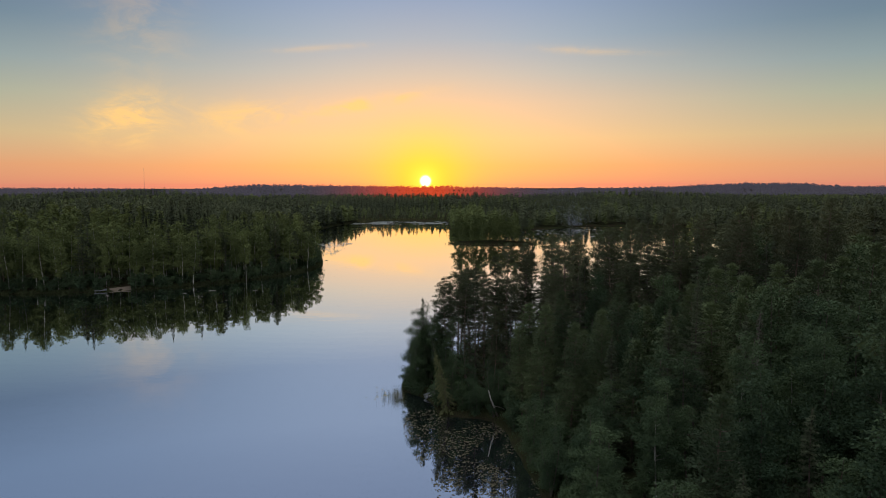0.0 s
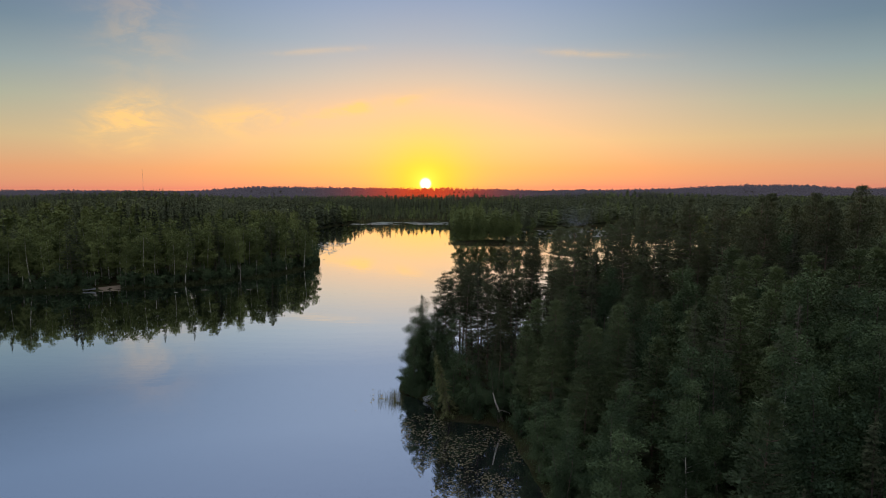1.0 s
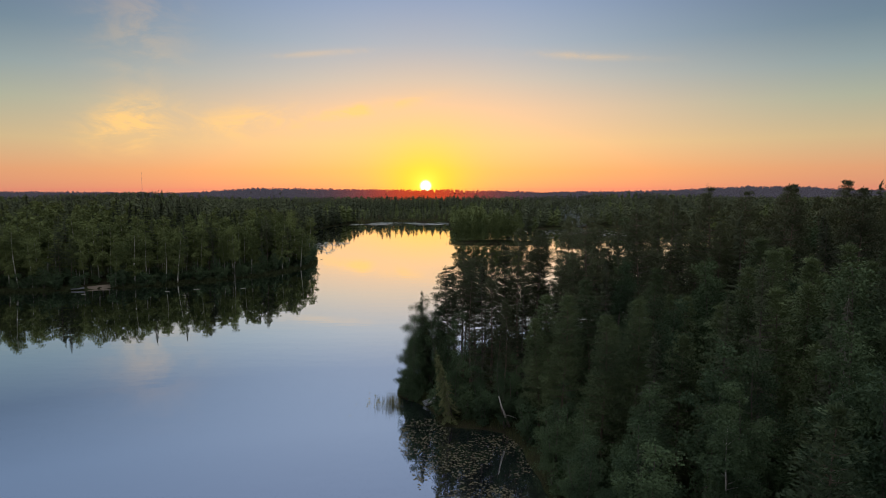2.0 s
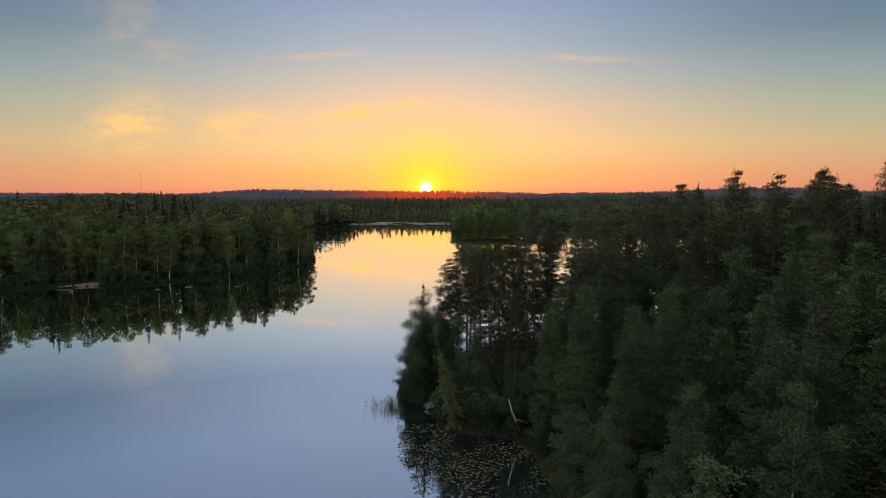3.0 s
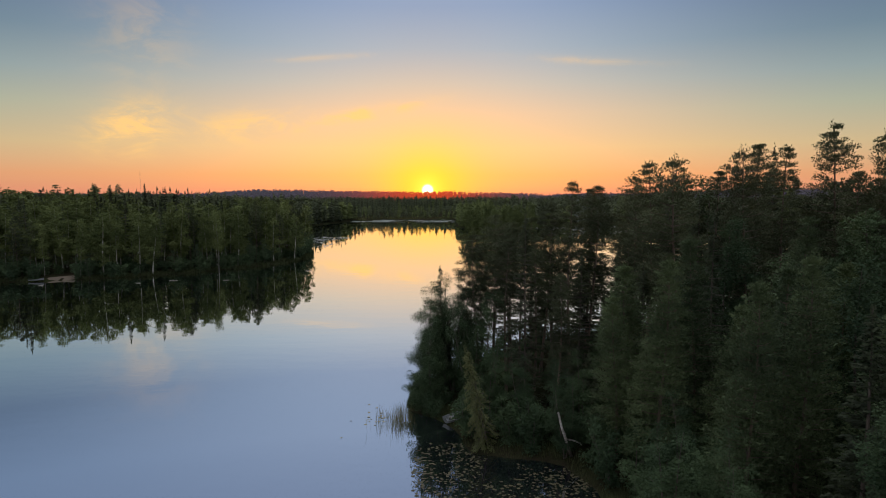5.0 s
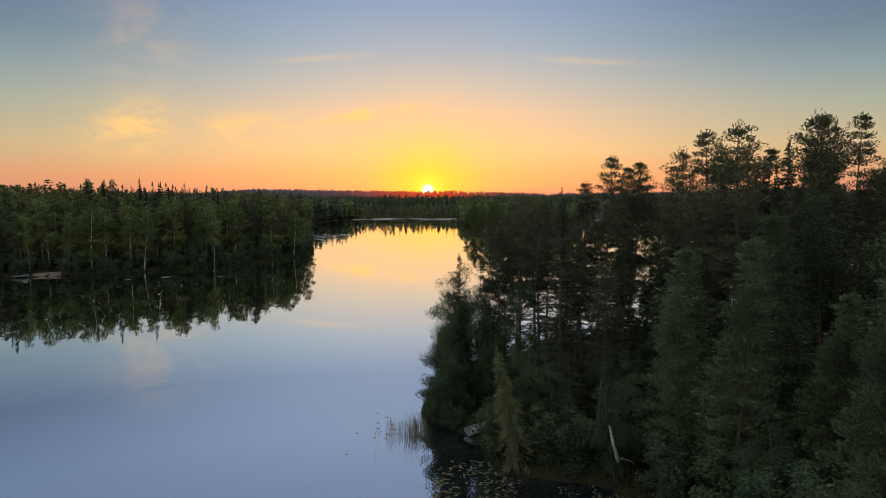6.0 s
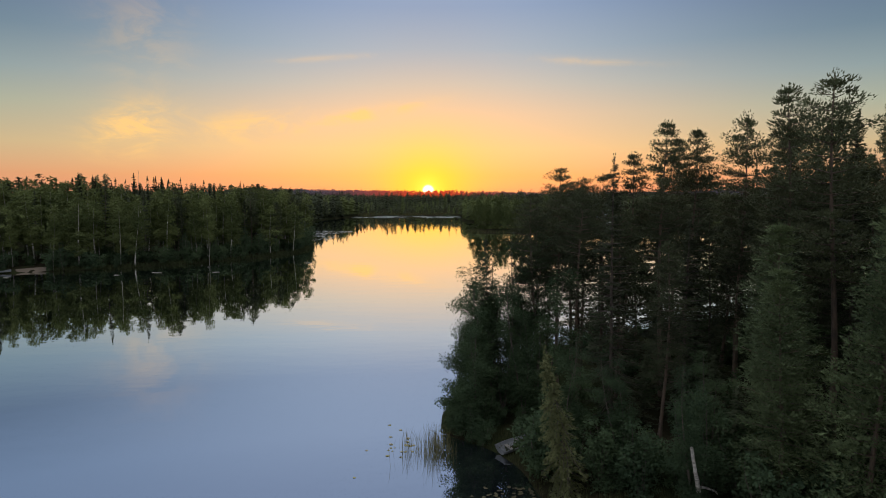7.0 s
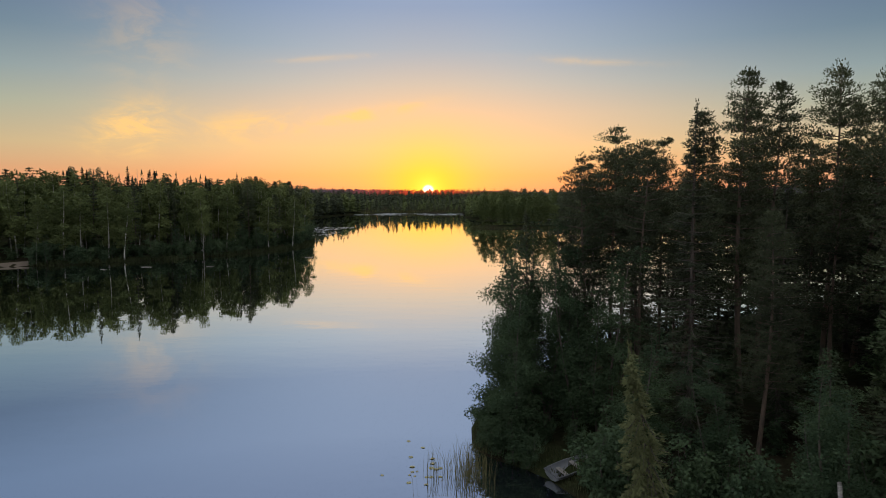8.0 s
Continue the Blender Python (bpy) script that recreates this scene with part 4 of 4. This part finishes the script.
def reed_bed(name, places, tall, wide, label, mat=REED_LEAF):
    """Upright blades, each bent at the tip."""
    r = np.random.default_rng(len(places))
    V = []
    for x, y, z in places:
        h, a, b = tall * r.uniform(0.55, 1.15), r.uniform(0, 6.28), r.normal(size=2) * 0.16
        s = np.array((math.cos(a), math.sin(a), 0)) * wide * r.uniform(0.7, 1.3)
        p = np.array((x, y, z))
        mid, tip = p + (b[0] * h * 0.3, b[1] * h * 0.3, h * 0.6), p + (b[0] * h, b[1] * h, h)
        V += [p - s, p + s, mid + s * 0.8, mid - s * 0.8, mid - s * 0.8, mid + s * 0.8, tip + s * 0.1, tip - s * 0.1]
    ob = part(name, mesh_of(name, V, np.arange(len(V)).reshape(-1, 4)), mat)
    tagged(ob, label, "reeds", kind="stuff")


reed_r = np.random.default_rng(3)
near_reeds = [(-7.3 + reed_r.normal() * 0.6, 102.6 + reed_r.normal() * 1.0, -0.2) for _ in range(260)] + [(-9.2 + reed_r.normal() * 0.5, 102.3 + reed_r.normal() * 0.7, -0.2) for _ in range(40)]
reed_bed("reed_bed", near_reeds, 1.8, 0.011, "sparse brown-green reeds standing in shallow water")
grass_at = np.column_stack([reed_r.uniform(-7, 16, 26000), reed_r.uniform(60, 112, 26000)])
grass_in = land(grass_at)
grass_at, grass_in = grass_at[(grass_in > -0.25) & (grass_in < 1.8)], grass_in[(grass_in > -0.25) & (grass_in < 1.8)]
reed_bed("shore_grass", [(x, y, z) for (x, y), z in zip(grass_at, height(grass_at, grass_in))], 0.42, 0.02, "long dull green grass hanging over the bank", BANK_GRASS)
# a belt of sedge hides the foot of the opposite bank
bank = SHORE[(SHORE[:, 0] > -175) & (SHORE[:, 0] < -50) & (SHORE[:, 1] > 190) & (SHORE[:, 1] < 330)]
pick = reed_r.integers(0, len(bank) - 1, 9000)
bank_at = bank[pick] + (bank[pick + 1] - bank[pick]) * reed_r.uniform(0, 1, (9000, 1)) + reed_r.normal(size=(9000, 2)) * 0.7
bank_in = land(bank_at)
bank_ok = (bank_in > -0.5) & (np.abs(bank_at[:, 0] + 104) > 4.0)
reed_bed("shore_grass", [(x, y, z) for (x, y), z in zip(bank_at[bank_ok], height(bank_at[bank_ok], bank_in[bank_ok]))], 0.95, 0.06, "dull green sedge along the opposite bank", BANK_GRASS)
fringe = []
for x in np.arange(-80, 8, 0.22):
    for k in range(3):
        fringe.append((x + reed_r.uniform(-1, 1), 584 + 8 * reed_r.uniform() ** 2 * 4 + (4 if x > -70 else -14), 0.0))
reed_bed("sedge_belt", fringe, 2.6, 0.16, "yellowish sedge and reeds along the end of the lake")
ring_pts = ISLE_SHORE[reed_r.integers(0, len(ISLE_SHORE), 900)] + reed_r.normal(size=(900, 2)) * 0.9
reed_bed("islet_reeds", [(x, y, -0.1) for x, y in ring_pts], 1.5, 0.06, "pale reeds fringing the islet")


def lily_pads(name, places, size, label, mat):
    """Floating round leaves with a notch, slightly curled."""
    r = np.random.default_rng(len(places) + 1)
    a = np.radians(np.array((12, 62, 112, 162, 208, 258, 308, 348)))
    VV, QQ = [], []
    for i, (x, y) in enumerate(places):
        s, t = size * r.uniform(0.55, 1.3), r.uniform(0, 6.28)
        rim = np.column_stack([np.cos(a + t) * s * r.uniform(0.85, 1.1, 8), np.sin(a + t) * s * r.uniform(0.85, 1.1, 8), 0.012 + np.abs(r.normal(size=8)) * 0.01 * min(s, 0.5)])
        rim[:, 2] += (rim[:, 0] * r.normal() + rim[:, 1] * r.normal()) * 0.06 + 0.06 * s
        VV.append(np.vstack([[(0, 0, 0.012 + 0.06 * s)], rim]) + (x, y, 0))
        b = i * 9
        QQ += [(b, b + j, b + j + 1, b + j + 2) for j in (1, 3, 5)] + [(b, b + 7, b + 8, b + 8)]
    V = np.concatenate(VV)
    F = [q if q[2] != q[3] else q[:3] for q in QQ]
    me = bpy.data.meshes.new(name)
    me.from_pydata(V.tolist(), [], F)
    me.update()
    tagged(part(name, me, mat), label, "water lilies", kind="stuff")


def strewn(n, box, r, clump):
    """Places afloat inside a box, thicker in patches."""
    out = []
    while len(out) < n:
        P = np.column_stack([r.uniform(box[0], box[1], n), r.uniform(box[2], box[3], n)])
        d = land(P)
        for (x, y), dd in zip(P, d):
            if dd < -0.3 and noise.noise((x * clump, y * clump * 0.7, 9.0)) + 0.15 * noise.noise((x, y, 1.0)) > r.uniform(-0.25, 0.3):
                out.append((x, y))
    return out[:n]


pad_r = np.random.default_rng(12)
inlet = [(x, y) for x, y in strewn(2000, (-6, 11, 66, 97), pad_r, 0.28) if x > -5.5 + max(0, 88 - y) * 0.28]
lily_pads("lily_pads", inlet, 0.12, "brownish green water lily pads floating in the inlet", PAD)
lily_pads("lily_pads", [(-10.2 + pad_r.normal() * 0.8, 103.3 + pad_r.normal() * 1.8) for _ in range(22)], 0.13, "scattered yellow-green lily pads on open water", YELLOW_PAD)
lily_pads("lily_pads", strewn(420, (-78, 6, 540, 584), pad_r, 0.05), 1.4, "broad belt of lily pads below the sedge", SKY_SHEEN_PAD)
lily_pads("lily_pads", strewn(380, (-74, -52, 280, 372), pad_r, 0.10), 0.5, "lily pads floating behind the headland", SKY_SHEEN_PAD)
lily_pads("lily_pads", strewn(160, (52, 120, 400, 480), pad_r, 0.06), 0.9, "lily pads floating in the bay beyond the islet", SKY_SHEEN_PAD)


def smoke_drift(x, y, z):
    """Thin blue smoke over the bay: specks of haze, thickest low down, drifting off as they rise."""
    r = np.random.default_rng(6)
    k = 7000
    up = r.gamma(1.6, 5.0, k)
    P = np.column_stack([x - 0.35 * up + r.normal(size=k) * (4.0 + 0.5 * up), y + r.normal(size=k) * 4.0, z + up])
    V, Q = leaves(P, r.normal(size=(k, 3)), 0.15, 0.12, r)
    tagged(part("smoke", mesh_of("smoke", V, Q), SMOKE), "thin bluish smoke drifting over the far bay", "smoke", kind="stuff")


smoke_drift(104.0, 508.0, 0.3)


def radio_mast(x, y, z, tall):
    ob = new("radio_mast")
    feet = [(0.9 * math.cos(a), 0.9 * math.sin(a)) for a in (0.5, 2.6, 4.7)]
    for fx, fy in feet:
        part("leg", mesh_of("leg", *tube([(fx, fy, 0), (fx * 0.7, fy * 0.7, tall / 2), (fx * 0.5, fy * 0.5, tall)], [0.07, 0.06, 0.05], 5)), STEEL, ob)
    rungs = []
    for k in range(1, 20):
        for i in range(3):
            s0, s1 = 1 - 0.5 * k / 20, 1 - 0.5 * (k - 1) / 20
            a, b = feet[i], feet[(i + 1) % 3]
            rungs.append(tube([(a[0] * s0, a[1] * s0, tall * k / 20), (b[0] * s1, b[1] * s1, tall * (k - 1) / 20)], [0.03, 0.03], 4))
    part("bracing", mesh_of("bracing", *joined(rungs)), STEEL, ob)
    ob.location = (x, y, z)
    tagged(ob, "slender steel radio mast above the distant forest", "mast")


radio_mast(-655.0, 1400.0, 6.0, 64.0)
